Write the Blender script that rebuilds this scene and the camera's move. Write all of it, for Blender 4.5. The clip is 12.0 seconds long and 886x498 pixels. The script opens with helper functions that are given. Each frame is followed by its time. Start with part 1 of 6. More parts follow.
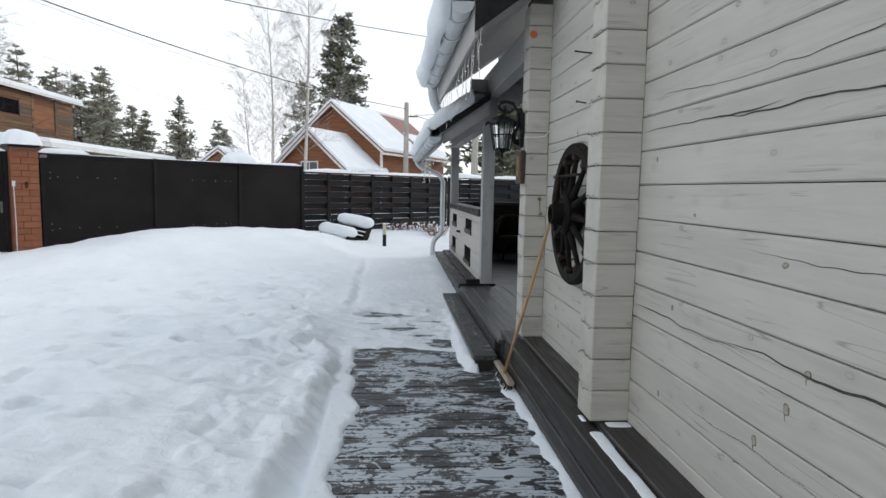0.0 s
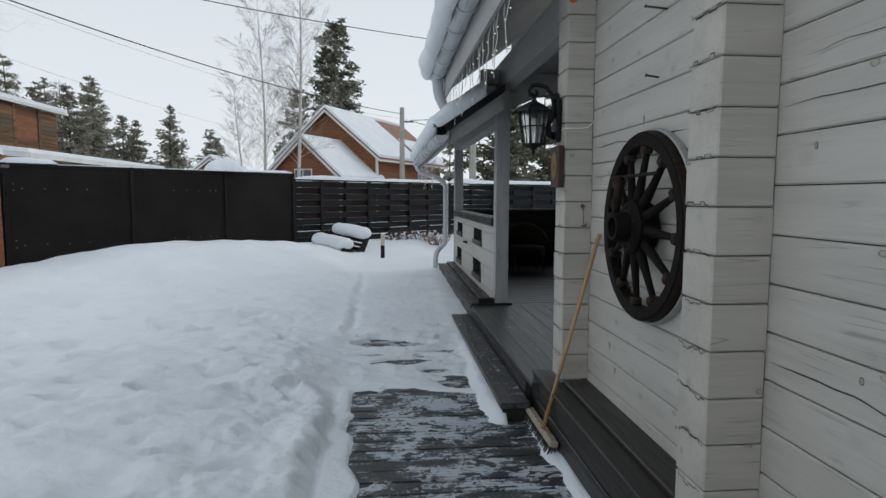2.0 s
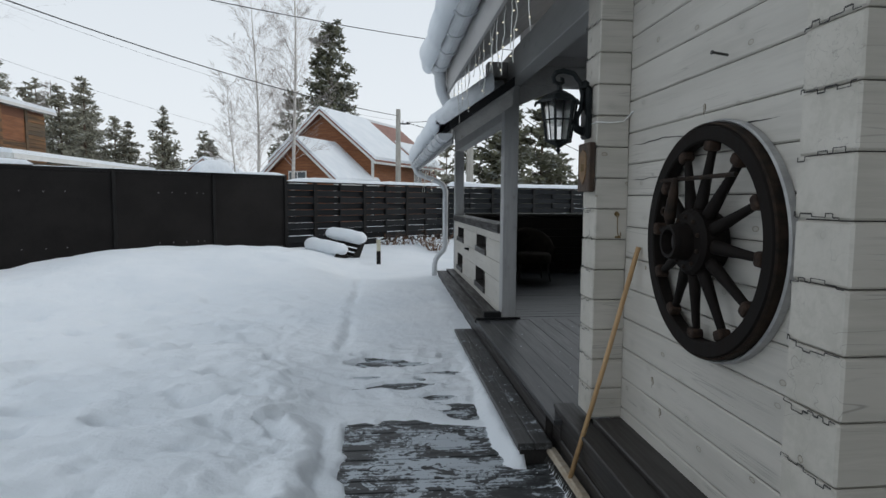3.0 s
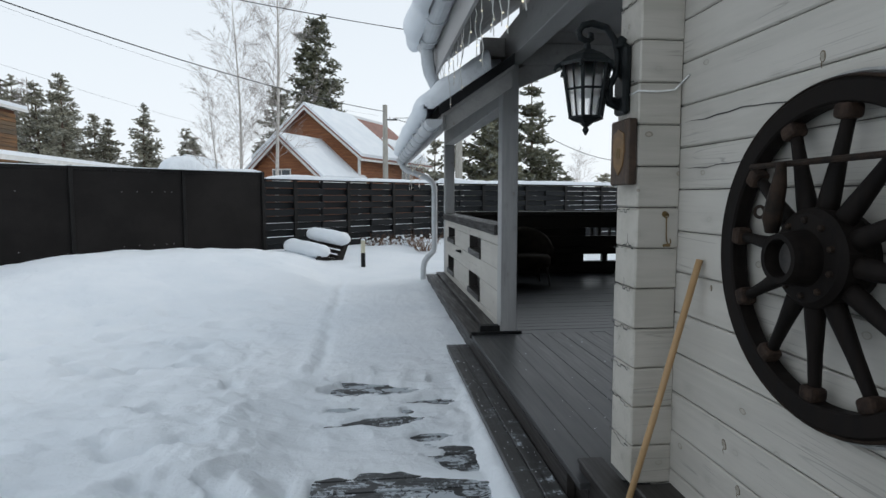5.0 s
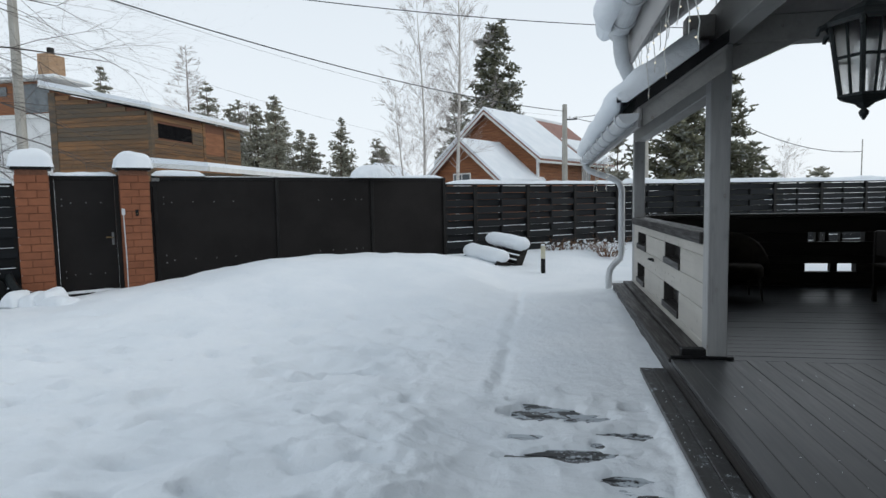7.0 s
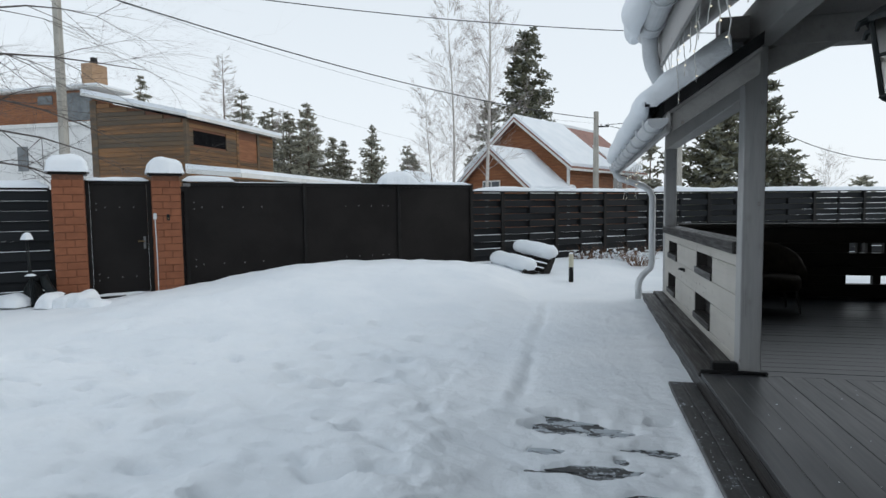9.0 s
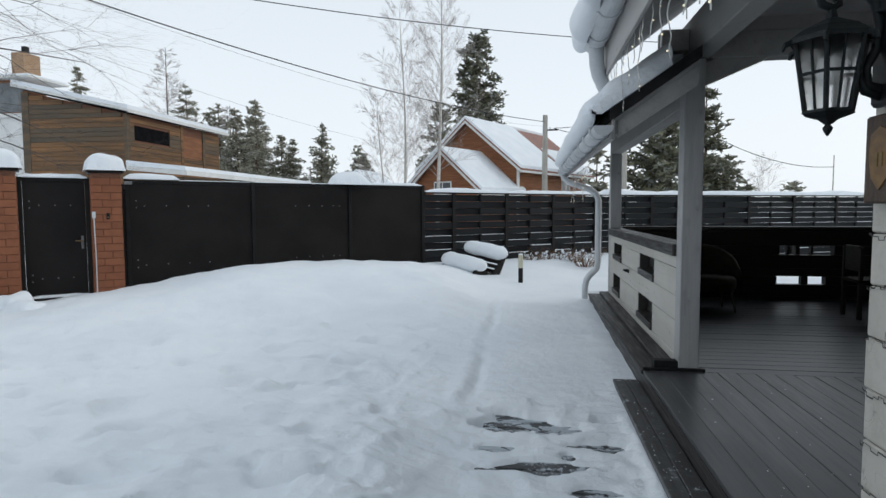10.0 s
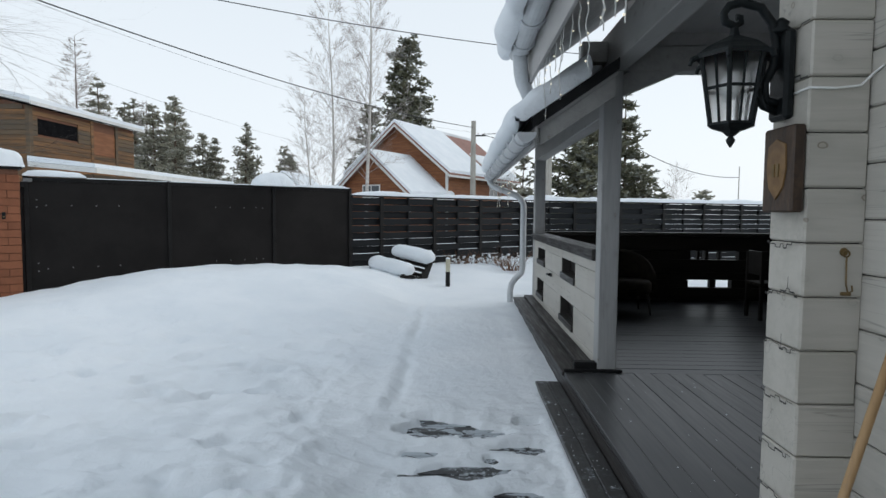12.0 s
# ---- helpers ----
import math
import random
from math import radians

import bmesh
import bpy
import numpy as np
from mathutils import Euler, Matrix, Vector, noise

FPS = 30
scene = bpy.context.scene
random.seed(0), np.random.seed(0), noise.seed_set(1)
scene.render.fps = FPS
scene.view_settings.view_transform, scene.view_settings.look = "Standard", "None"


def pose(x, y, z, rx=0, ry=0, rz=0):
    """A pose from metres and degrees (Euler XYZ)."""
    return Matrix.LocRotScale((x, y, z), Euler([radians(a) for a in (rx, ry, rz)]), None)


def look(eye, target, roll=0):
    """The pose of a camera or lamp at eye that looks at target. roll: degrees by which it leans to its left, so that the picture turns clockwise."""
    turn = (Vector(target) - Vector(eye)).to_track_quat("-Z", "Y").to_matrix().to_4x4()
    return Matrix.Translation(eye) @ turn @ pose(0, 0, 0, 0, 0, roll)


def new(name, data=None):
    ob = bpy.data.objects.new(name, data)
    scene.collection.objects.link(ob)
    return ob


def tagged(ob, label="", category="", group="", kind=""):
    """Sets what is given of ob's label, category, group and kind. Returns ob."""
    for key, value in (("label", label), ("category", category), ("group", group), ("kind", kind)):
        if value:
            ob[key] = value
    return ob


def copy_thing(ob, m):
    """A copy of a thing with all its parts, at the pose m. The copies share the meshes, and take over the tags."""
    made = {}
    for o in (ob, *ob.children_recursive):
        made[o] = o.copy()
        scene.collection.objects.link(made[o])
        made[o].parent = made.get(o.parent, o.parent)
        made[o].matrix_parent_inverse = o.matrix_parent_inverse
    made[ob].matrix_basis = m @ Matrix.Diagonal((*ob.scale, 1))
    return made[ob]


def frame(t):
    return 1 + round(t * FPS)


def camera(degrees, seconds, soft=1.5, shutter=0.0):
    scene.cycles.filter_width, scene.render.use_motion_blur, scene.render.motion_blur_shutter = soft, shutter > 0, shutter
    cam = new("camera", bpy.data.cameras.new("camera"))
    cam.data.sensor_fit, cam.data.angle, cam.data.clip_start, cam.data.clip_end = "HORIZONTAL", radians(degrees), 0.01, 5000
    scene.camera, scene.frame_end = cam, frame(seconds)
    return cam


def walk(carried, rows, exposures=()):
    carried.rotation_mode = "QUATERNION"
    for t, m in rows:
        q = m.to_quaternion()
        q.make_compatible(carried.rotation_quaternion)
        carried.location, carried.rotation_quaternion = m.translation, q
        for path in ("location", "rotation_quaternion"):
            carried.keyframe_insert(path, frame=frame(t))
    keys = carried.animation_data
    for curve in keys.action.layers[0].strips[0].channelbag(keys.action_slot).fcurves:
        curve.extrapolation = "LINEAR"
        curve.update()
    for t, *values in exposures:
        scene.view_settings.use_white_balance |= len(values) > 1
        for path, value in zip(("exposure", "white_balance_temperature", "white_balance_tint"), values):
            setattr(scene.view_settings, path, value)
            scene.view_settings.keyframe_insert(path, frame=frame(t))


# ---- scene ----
cam = camera(73.7, 12.0)
PATH = [
    (0, (-0.031, -0.105, 1.648), (0.144, 1.877, 1.45), 1.1),
    (0.5, (-0.011, 0.109, 1.665), (0.153, 2.093, 1.477), 0.8),
    (1, (-0.057, 0.36, 1.659), (0.11, 2.345, 1.481), 0.7),
    (1.5, (-0.115, 0.637, 1.667), (0.067, 2.621, 1.49), 0.4),
    (2, (-0.085, 0.903, 1.652), (0.102, 2.886, 1.475), 0.2),
    (2.5, (-0.051, 1.2, 1.666), (0.134, 3.183, 1.491), 0.2),
    (3, (-0.104, 1.489, 1.665), (0.099, 3.472, 1.498), 0.4),
    (3.2, (-0.116, 1.597, 1.66), (0.089, 3.58, 1.497), 0.3),
    (5, (-0.026, 2.306, 1.663), (0.214, 4.284, 1.488), 0.0),
    (5.5, (-0.071, 2.504, 1.664), (0.192, 4.478, 1.488), 0.1),
    (6, (-0.053, 2.605, 1.683), (0.136, 4.589, 1.518), -0.1),
    (6.5, (-0.062, 2.655, 1.684), (-0.192, 4.645, 1.522), -0.5),
    (7, (-0.08, 2.685, 1.698), (-0.433, 4.647, 1.535), -1.1),
    (7.2, (-0.091, 2.633, 1.705), (-0.504, 4.584, 1.548), -1.3),
    (8.8, (-0.035, 2.775, 1.692), (-0.507, 4.714, 1.552), -0.9),
    (9, (-0.035, 2.772, 1.689), (-0.486, 4.716, 1.552), -0.7),
    (9.5, (-0.031, 2.767, 1.692), (-0.417, 4.724, 1.556), -0.5),
    (10, (-0.036, 2.731, 1.702), (-0.324, 4.705, 1.565), -0.2),
    (10.5, (-0.024, 2.693, 1.707), (-0.229, 4.678, 1.574), 0.1),
    (11, (0.008, 2.701, 1.705), (-0.15, 4.69, 1.575), 0.2),
    (11.5, (0.044, 2.738, 1.703), (-0.073, 4.731, 1.576), 0.4),
    (12, (-0.007, 2.77, 1.703), (-0.057, 4.766, 1.579), 0.5),
]
walk(cam, [(t, look(eye, target, roll)) for t, eye, target, roll in PATH],
     [(0.0, 0.47, 6500, 10), (0.8, 0.11, 6480, 10), (1.6, -0.05, 6400, 9), (2.5, -0.02, 6380, 9), (4.8, 0.14, 6330, 8.5), (6.0, 0.19, 6310, 8.3), (7.0, 0.11, 6300, 8), (9.5, 0.11, 6300, 8), (11.0, 0.15, 6300, 8), (12.0, 0.15, 6300, 8)])

# ---- world and light: an overcast winter day ----
world = bpy.data.worlds.new("world")
scene.world = world
world.use_nodes = True
wn, wl = world.node_tree.nodes, world.node_tree.links
wn.clear()
sky = wn.new("ShaderNodeTexSky")
sky.sky_type, sky.sun_disc = "NISHITA", False
sky.sun_elevation, sky.sun_rotation = radians(24), radians(70)
sky.air_density, sky.dust_density, sky.ozone_density = 1.0, 4.0, 2.0
dim = wn.new("ShaderNodeVectorMath")
dim.operation = "SCALE"
dim.inputs["Scale"].default_value = 0.09
cloud = wn.new("ShaderNodeMix")
cloud.data_type = "RGBA"
cloud.inputs["Factor"].default_value = 0.88
tc = wn.new("ShaderNodeTexCoord")
axes = wn.new("ShaderNodeSeparateXYZ")
wl.new(tc.outputs["Generated"], axes.inputs[0])
overcast = wn.new("ShaderNodeValToRGB")
overcast.color_ramp.elements[0].position, overcast.color_ramp.elements[0].color = 0.0, (0.93, 0.965, 1.0, 1)
overcast.color_ramp.elements[1].position, overcast.color_ramp.elements[1].color = 1.0, (0.57, 0.63, 0.69, 1)
wl.new(axes.outputs["Z"], overcast.inputs["Fac"])
wl.new(overcast.outputs["Color"], cloud.inputs["B"])
bg = wn.new("ShaderNodeBackground")
bg.inputs["Strength"].default_value = 1.0
wo = wn.new("ShaderNodeOutputWorld")
wl.new(sky.outputs["Color"], dim.inputs[0])
wl.new(dim.outputs["Vector"], cloud.inputs["A"])
wl.new(cloud.outputs["Result"], bg.inputs["Color"])
wl.new(bg.outputs["Background"], wo.inputs["Surface"])
sun = new("sun", bpy.data.lights.new("sun", "SUN"))
sun.data.energy, sun.data.angle, sun.data.color = 0.5, radians(25), (1.0, 0.95, 0.88)
sun.matrix_world = look((20, 14, 15), (0, 6, 0))


# ---- materials ----
class Nodes:
    """A small wrapper for building one node material."""

    def __init__(self, name, rough=0.6, metal=0.0):
        self.m = bpy.data.materials.new(name)
        self.m.use_nodes = True
        self.n, self.l = self.m.node_tree.nodes, self.m.node_tree.links
        self.b = self.n["Principled BSDF"]
        self.b.inputs["Roughness"].default_value = rough
        self.b.inputs["Metallic"].default_value = metal

    def put(self, socket, value):
        if isinstance(value, bpy.types.NodeSocket):
            self.l.new(value, socket)
        elif value is not None:
            socket.default_value = value

    def coords(self, scale=(1, 1, 1), kind="Object", shuffle=True):
        tc = self.n.new("ShaderNodeTexCoord")
        if kind == "World":
            out = self.n.new("ShaderNodeNewGeometry").outputs["Position"]
        else:
            out = tc.outputs[kind]
        if shuffle:
            info = self.n.new("ShaderNodeObjectInfo")
            mul = self.n.new("ShaderNodeVectorMath")
            mul.operation = "MULTIPLY_ADD"
            self.put(mul.inputs[0], info.outputs["Random"])
            mul.inputs[1].default_value = (37.3, 91.7, 53.1)
            self.put(mul.inputs[2], out)
            out = mul.outputs["Vector"]
        mp = self.n.new("ShaderNodeMapping")
        mp.inputs["Scale"].default_value = scale
        self.put(mp.inputs["Vector"], out)
        return mp.outputs["Vector"]

    def noise(self, vec, scale, detail=4, rough=0.55, distort=0.0):
        t = self.n.new("ShaderNodeTexNoise")
        t.inputs["Scale"].default_value, t.inputs["Detail"].default_value = scale, detail
        t.inputs["Roughness"].default_value, t.inputs["Distortion"].default_value = rough, distort
        self.put(t.inputs["Vector"], vec)
        return t.outputs["Fac"]

    def flat(self, vec):
        """Folds the two upright directions into one plane: (x + y, z)."""
        s, o = self.n.new("ShaderNodeSeparateXYZ"), self.n.new("ShaderNodeCombineXYZ")
        self.put(s.inputs[0], vec)
        self.put(o.inputs[0], self.math("ADD", s.outputs[0], s.outputs[1]))
        self.put(o.inputs[1], s.outputs[2])
        return o.outputs[0]

    def voronoi(self, vec, scale, feature="F1", dims="3D"):
        t = self.n.new("ShaderNodeTexVoronoi")
        t.feature, t.voronoi_dimensions = feature, dims
        t.inputs["Scale"].default_value = scale
        self.put(t.inputs["Vector"], vec)
        return t.outputs["Distance"]

    def ramp(self, fac, a, b, lo=0.0, hi=1.0):
        r = self.n.new("ShaderNodeMapRange")
        r.interpolation_type = "SMOOTHSTEP"
        for key, v in (("Value", fac), ("From Min", a), ("From Max", b), ("To Min", lo), ("To Max", hi)):
            self.put(r.inputs[key], v)
        return r.outputs["Result"]

    def mix(self, fac, a, b):
        x = self.n.new("ShaderNodeMix")
        x.data_type = "RGBA"
        self.put(x.inputs["Factor"], fac)
        for key, v in (("A", a), ("B", b)):
            self.put(x.inputs[key], (*v, 1) if isinstance(v, tuple) else v)
        return x.outputs["Result"]

    def math(self, op, a, b=0.0):
        x = self.n.new("ShaderNodeMath")
        x.operation = op
        self.put(x.inputs[0], a)
        self.put(x.inputs[1], b)
        return x.outputs["Value"]

    def random(self):
        return self.n.new("ShaderNodeObjectInfo").outputs["Random"]

    def island(self):
        return self.n.new("ShaderNodeNewGeometry").outputs["Random Per Island"]

    def bump(self, height, strength=0.3, distance=0.01):
        x = self.n.new("ShaderNodeBump")
        x.inputs["Strength"].default_value, x.inputs["Distance"].default_value = strength, distance
        self.put(x.inputs["Height"], height)
        self.put(self.b.inputs["Normal"], x.outputs["Normal"])

    def colour(self, c):
        self.put(self.b.inputs["Base Color"], (*c, 1) if isinstance(c, tuple) else c)
        return self

    def rough(self, r):
        self.put(self.b.inputs["Roughness"], r)
        return self


def plain(name, a, b, scale=6.0, rough=0.6, metal=0.0, bump=0.15, stretch=(1, 1, 1), dist=0.004, tint=0.0, spec=0.5):
    """Two tones mixed by noise at two scales, with fine relief."""
    k = Nodes(name, rough, metal)
    v = k.coords(stretch)
    k.b.inputs["Specular IOR Level"].default_value = spec
    big, fine = k.noise(v, scale, 3), k.noise(v, scale * 9, 4, 0.65)
    f = k.math("ADD", k.math("MULTIPLY", big, 0.65), k.math("MULTIPLY", fine, 0.35))
    f = k.ramp(f, 0.36, 0.64)
    if tint:
        f = k.math("ADD", k.math("MULTIPLY", f, 1 - tint), k.math("MULTIPLY", k.random(), tint))
    k.colour(k.mix(f, a, b))
    k.rough(k.ramp(fine, 0.3, 0.7, rough - 0.08, min(1, rough + 0.1)))
    k.bump(fine, bump, dist)
    return k.m


def painted_wood(name, a, b, axis, knots=True, rough=0.55, crack=1.0):
    """Thinly painted softwood: grain along one axis, knots and drying cracks."""
    k = Nodes(name, rough)
    along = [1, 1, 1]
    along[axis] = 0.08
    v = k.coords(tuple(along))
    grain = k.noise(v, 38, 5, 0.6, 0.6)
    broad = k.noise(v, 7, 3, 0.5)
    soft = k.ramp(k.math("ADD", k.math("MULTIPLY", grain, 0.5), k.math("MULTIPLY", broad, 0.5)), 0.34, 0.62)
    col = k.mix(soft, a, b)
    patch = k.ramp(k.noise(k.coords((1, 1, 1)), 2.2, 3), 0.35, 0.7)
    col = k.mix(k.math("MULTIPLY", patch, 0.25), col, tuple(c * 0.86 for c in a))
    height = grain
    if knots:
        squash = [1, 1, 1]
        squash[axis] = 0.62
        w = k.coords(tuple(squash))
        cell = k.voronoi(k.flat(w), 4.4, "F1", "2D")
        ring = k.noise(w, 42, 3)
        d = k.math("ADD", cell, k.math("MULTIPLY", k.math("SUBTRACT", ring, 0.5), 0.05))
        show = k.ramp(k.noise(w, 3.0, 2), 0.42, 0.6, 0.15, 1.0)
        core = k.math("MULTIPLY", show, k.ramp(d, 0.018, 0.036, 1, 0))
        edge = k.math("MULTIPLY", k.ramp(d, 0.026, 0.036), k.ramp(d, 0.038, 0.052, 1, 0))
        edge = k.math("MULTIPLY", edge, show)
        halo = k.ramp(d, 0.03, 0.16, 1, 0)
        col = k.mix(k.math("MULTIPLY", halo, 0.22), col, tuple(c * 0.72 for c in a))
        col = k.mix(k.math("MULTIPLY", core, 0.35), col, (0.33, 0.28, 0.20))
        col = k.mix(k.math("MULTIPLY", edge, 0.65), col, (0.13, 0.10, 0.06))
        height = k.math("SUBTRACT", height, k.math("MULTIPLY", edge, 1.2))
    thin = [1, 1, 1]
    thin[axis] = 0.035
    c = k.noise(k.coords(tuple(thin)), 11, 2, 0.4, 0.25)
    line = k.math("MULTIPLY", k.ramp(c, 0.493, 0.5), k.ramp(c, 0.5, 0.507, 1, 0))
    line = k.math("MULTIPLY", line, k.ramp(k.noise(k.coords((0.9, 0.9, 0.9)), 3.0, 1), 0.52, 0.6))
    col = k.mix(k.math("MULTIPLY", line, 0.45 * crack), col, (0.10, 0.095, 0.09))
    hair = [1, 1, 1]
    hair[axis] = 0.02
    g = k.noise(k.coords(tuple(hair)), 34, 2, 0.4, 0.15)
    fine = k.math("MULTIPLY", k.ramp(g, 0.485, 0.5), k.ramp(g, 0.5, 0.515, 1, 0))
    fine = k.math("MULTIPLY", fine, k.ramp(k.noise(k.coords((0.8, 0.8, 0.8)), 4.0, 2), 0.48, 0.62))
    col = k.mix(k.math("MULTIPLY", fine, 0.4 * crack), col, (0.16, 0.15, 0.135))
    height = k.math("SUBTRACT", height, k.math("MULTIPLY", fine, 0.8))
    k.colour(col)
    k.rough(k.ramp(grain, 0.3, 0.7, rough - 0.08, rough + 0.15))
    k.bump(height, 0.34, 0.004)
    return k.m


def dark_stain(name, a, b, axis, rough=0.4, frost=0.0, frost_scale=3.0, spec=0.5, vary=1.0):
    """Dark stained boards, with grain and, where wanted, a thin film of snow."""
    k = Nodes(name, rough)
    along = [1, 1, 1]
    along[axis] = 0.05
    k.b.inputs["Specular IOR Level"].default_value = spec
    v = k.coords(tuple(along))
    grain = k.noise(v, 45, 5, 0.65)
    col = k.mix(k.ramp(grain, 0.32, 0.68), a, b)
    tone = k.random()
    col = k.mix(k.math("MULTIPLY", tone, 0.35 * vary), col, tuple(c * 1.5 for c in b))
    r = k.ramp(grain, 0.3, 0.7, rough - 0.1 * vary, rough + 0.2 * vary)
    if frost:
        w = k.coords((1, 1, 1), "World", False)
        s = k.coords((0.85, 1.35, 1), "World", False)
        n1, n2 = k.noise(s, frost_scale, 5, 0.6, 0.8), k.noise(w, frost_scale * 13, 4, 0.72, 0.5)
        f = k.math("ADD", k.math("MULTIPLY", n1, 0.68), k.math("MULTIPLY", n2, 0.32))
        f = k.math("ADD", f, k.math("MULTIPLY", k.math("SUBTRACT", grain, 0.5), 0.34))
        edge = 0.5 - frost * 0.1
        film = k.math("MULTIPLY", k.ramp(f, edge - 0.07, edge + 0.0), 0.07)
        film = k.math("ADD", film, k.math("MULTIPLY", k.ramp(f, edge + 0.01, edge + 0.05), 0.58))
        tread = k.noise(k.coords((1.0, 1.5, 1), "World", False), frost_scale * 2.6, 3, 0.55, 1.2)
        film = k.math("MULTIPLY", film, k.ramp(tread, 0.545, 0.575, 1.0, 0.03))
        col = k.mix(film, col, (0.70, 0.76, 0.82))
        r = k.math("ADD", r, k.math("MULTIPLY", film, 0.3))
    k.colour(col)
    k.rough(r)
    k.bump(grain, 0.25 * vary, 0.003)
    return k.m


def snow_material(name="snow"):
    k = Nodes(name, 0.75)
    v = k.coords((1, 1, 1), "World", False)
    fine, mid, big = k.noise(v, 130, 3, 0.7), k.noise(v, 14, 4, 0.6), k.noise(v, 0.9, 3)
    k.colour(k.mix(k.ramp(big, 0.3, 0.7), (0.782, 0.822, 0.862), (0.852, 0.882, 0.912)))
    k.b.inputs["Subsurface Weight"].default_value = 0.0
    k.b.inputs["Specular IOR Level"].default_value = 0.25
    low = k.noise(v, 4.5, 3, 0.6)
    k.bump(k.math("ADD", k.math("ADD", k.math("MULTIPLY", fine, 0.25), k.math("MULTIPLY", mid, 1.2)), k.math("MULTIPLY", low, 1.4)), 0.5, 0.026)
    return k.m


SNOW = snow_material()
LOG = painted_wood("white_painted_log", (0.43, 0.41, 0.37), (0.515, 0.492, 0.448), 1)
LOG_END = painted_wood("white_painted_log_end", (0.41, 0.388, 0.34), (0.50, 0.474, 0.425), 0)
BEAM = painted_wood("grey_white_beam", (0.315, 0.308, 0.295), (0.39, 0.383, 0.37), 1, crack=0.6)
POST = painted_wood("grey_white_post", (0.34, 0.34, 0.34), (0.43, 0.43, 0.425), 2, crack=0.7)
SOFFIT = painted_wood("soffit_board_paint", (0.38, 0.37, 0.36), (0.46, 0.45, 0.44), 1, crack=0.3)
CRACK = plain("crack_shadow", (0.03, 0.03, 0.03), (0.07, 0.065, 0.06), 20, 0.9)
CHINK = plain("jointing_felt", (0.05, 0.048, 0.045), (0.09, 0.085, 0.08), 30, 0.95)
SKIRT = dark_stain("dark_plinth_board", (0.013, 0.0115, 0.011), (0.030, 0.027, 0.025), 1, 0.42, spec=0.4)
FLOORX = dark_stain("dark_floor_along_x", (0.014, 0.0165, 0.020), (0.020, 0.024, 0.029), 0, 0.34, vary=0.25)
FLOORY = dark_stain("dark_floor_along_y", (0.028, 0.029, 0.031), (0.050, 0.051, 0.053), 1, 0.36, vary=0.5)
DECK = dark_stain("weathered_deck_board", (0.009, 0.0098, 0.0108), (0.028, 0.0292, 0.0305), 0, 0.5, 0.32, 2.6)
STEP = dark_stain("dark_step_board", (0.022, 0.021, 0.021), (0.05, 0.049, 0.048), 1, 0.4, -0.75, 3.5)
DARKIN = dark_stain("dark_brown_stain", (0.010, 0.0085, 0.0075), (0.022, 0.019, 0.017), 0, 0.55, spec=0.2)
SLAT = dark_stain("charcoal_fence_slat", (0.007, 0.008, 0.0092), (0.013, 0.0145, 0.017), 0, 0.6, spec=0.2, vary=0.5)
GATE = plain("brown_black_sheet_metal", (0.008, 0.0066, 0.0062), (0.014, 0.012, 0.0113), 1.6, 0.5, 0.0, 0.08, spec=0.18)
GATE_FRAME = plain("dark_gate_frame", (0.009, 0.0085, 0.0085), (0.016, 0.015, 0.0145), 4, 0.5, 0.0, 0.08, spec=0.18)
BOLT = plain("zinc_bolt", (0.16, 0.16, 0.16), (0.25, 0.25, 0.25), 40, 0.5, 0.8)
BRICK = plain("orange_brown_brick", (0.19, 0.068, 0.032), (0.27, 0.10, 0.048), 9, 0.85, 0.0, 0.5, dist=0.006, tint=0.5)
MORTAR = plain("brown_mortar", (0.135, 0.062, 0.037), (0.19, 0.088, 0.053), 25, 0.95)
GUTTER = plain("grey_white_gutter", (0.50, 0.52, 0.54), (0.58, 0.60, 0.62), 5, 0.4, 0.0, 0.05)
ROOF_EDGE = plain("black_roof_edge", (0.010, 0.010, 0.011), (0.02, 0.02, 0.021), 10, 0.6, spec=0.18)
IRON = plain("black_cast_iron", (0.006, 0.008, 0.009), (0.013, 0.016, 0.017), 40, 0.42, 0.0, 0.3, dist=0.002, spec=0.18)
WHEELWOOD = dark_stain("old_black_brown_wood", (0.0045, 0.0036, 0.0033), (0.011, 0.0085, 0.0072), 2, 0.62, spec=0.1, vary=0.6)
RUST = plain("rusty_iron", (0.010, 0.0075, 0.006), (0.032, 0.020, 0.013), 22, 0.7, 0.1, 0.5, spec=0.2)
CLIP = plain("brown_rusted_clip", (0.014, 0.009, 0.007), (0.044, 0.027, 0.018), 30, 0.75, 0.0, 0.6, spec=0.2)
TYRE_STEEL = plain("pale_worn_steel_tyre", (0.34, 0.34, 0.34), (0.46, 0.46, 0.45), 18, 0.5, 0.4)
PALE_WOOD = painted_wood("raw_handle_wood", (0.36, 0.22, 0.10), (0.46, 0.30, 0.15), 2, False, 0.5, 0.3)
BRASS = plain("old_brass", (0.13, 0.085, 0.03), (0.20, 0.135, 0.055), 30, 0.5, 0.2)


# ---- building helpers ----
def world_of(ob):
    m = ob.matrix_parent_inverse @ ob.matrix_basis
    return world_of(ob.parent) @ m if ob.parent else ob.matrix_basis.copy()


def mesh_of(name, bm, material, smooth=False):
    me = bpy.data.meshes.new(name)
    if smooth:
        for f in bm.faces:
            f.smooth = True
    bm.to_mesh(me)
    bm.free()
    me.materials.append(material)
    return me


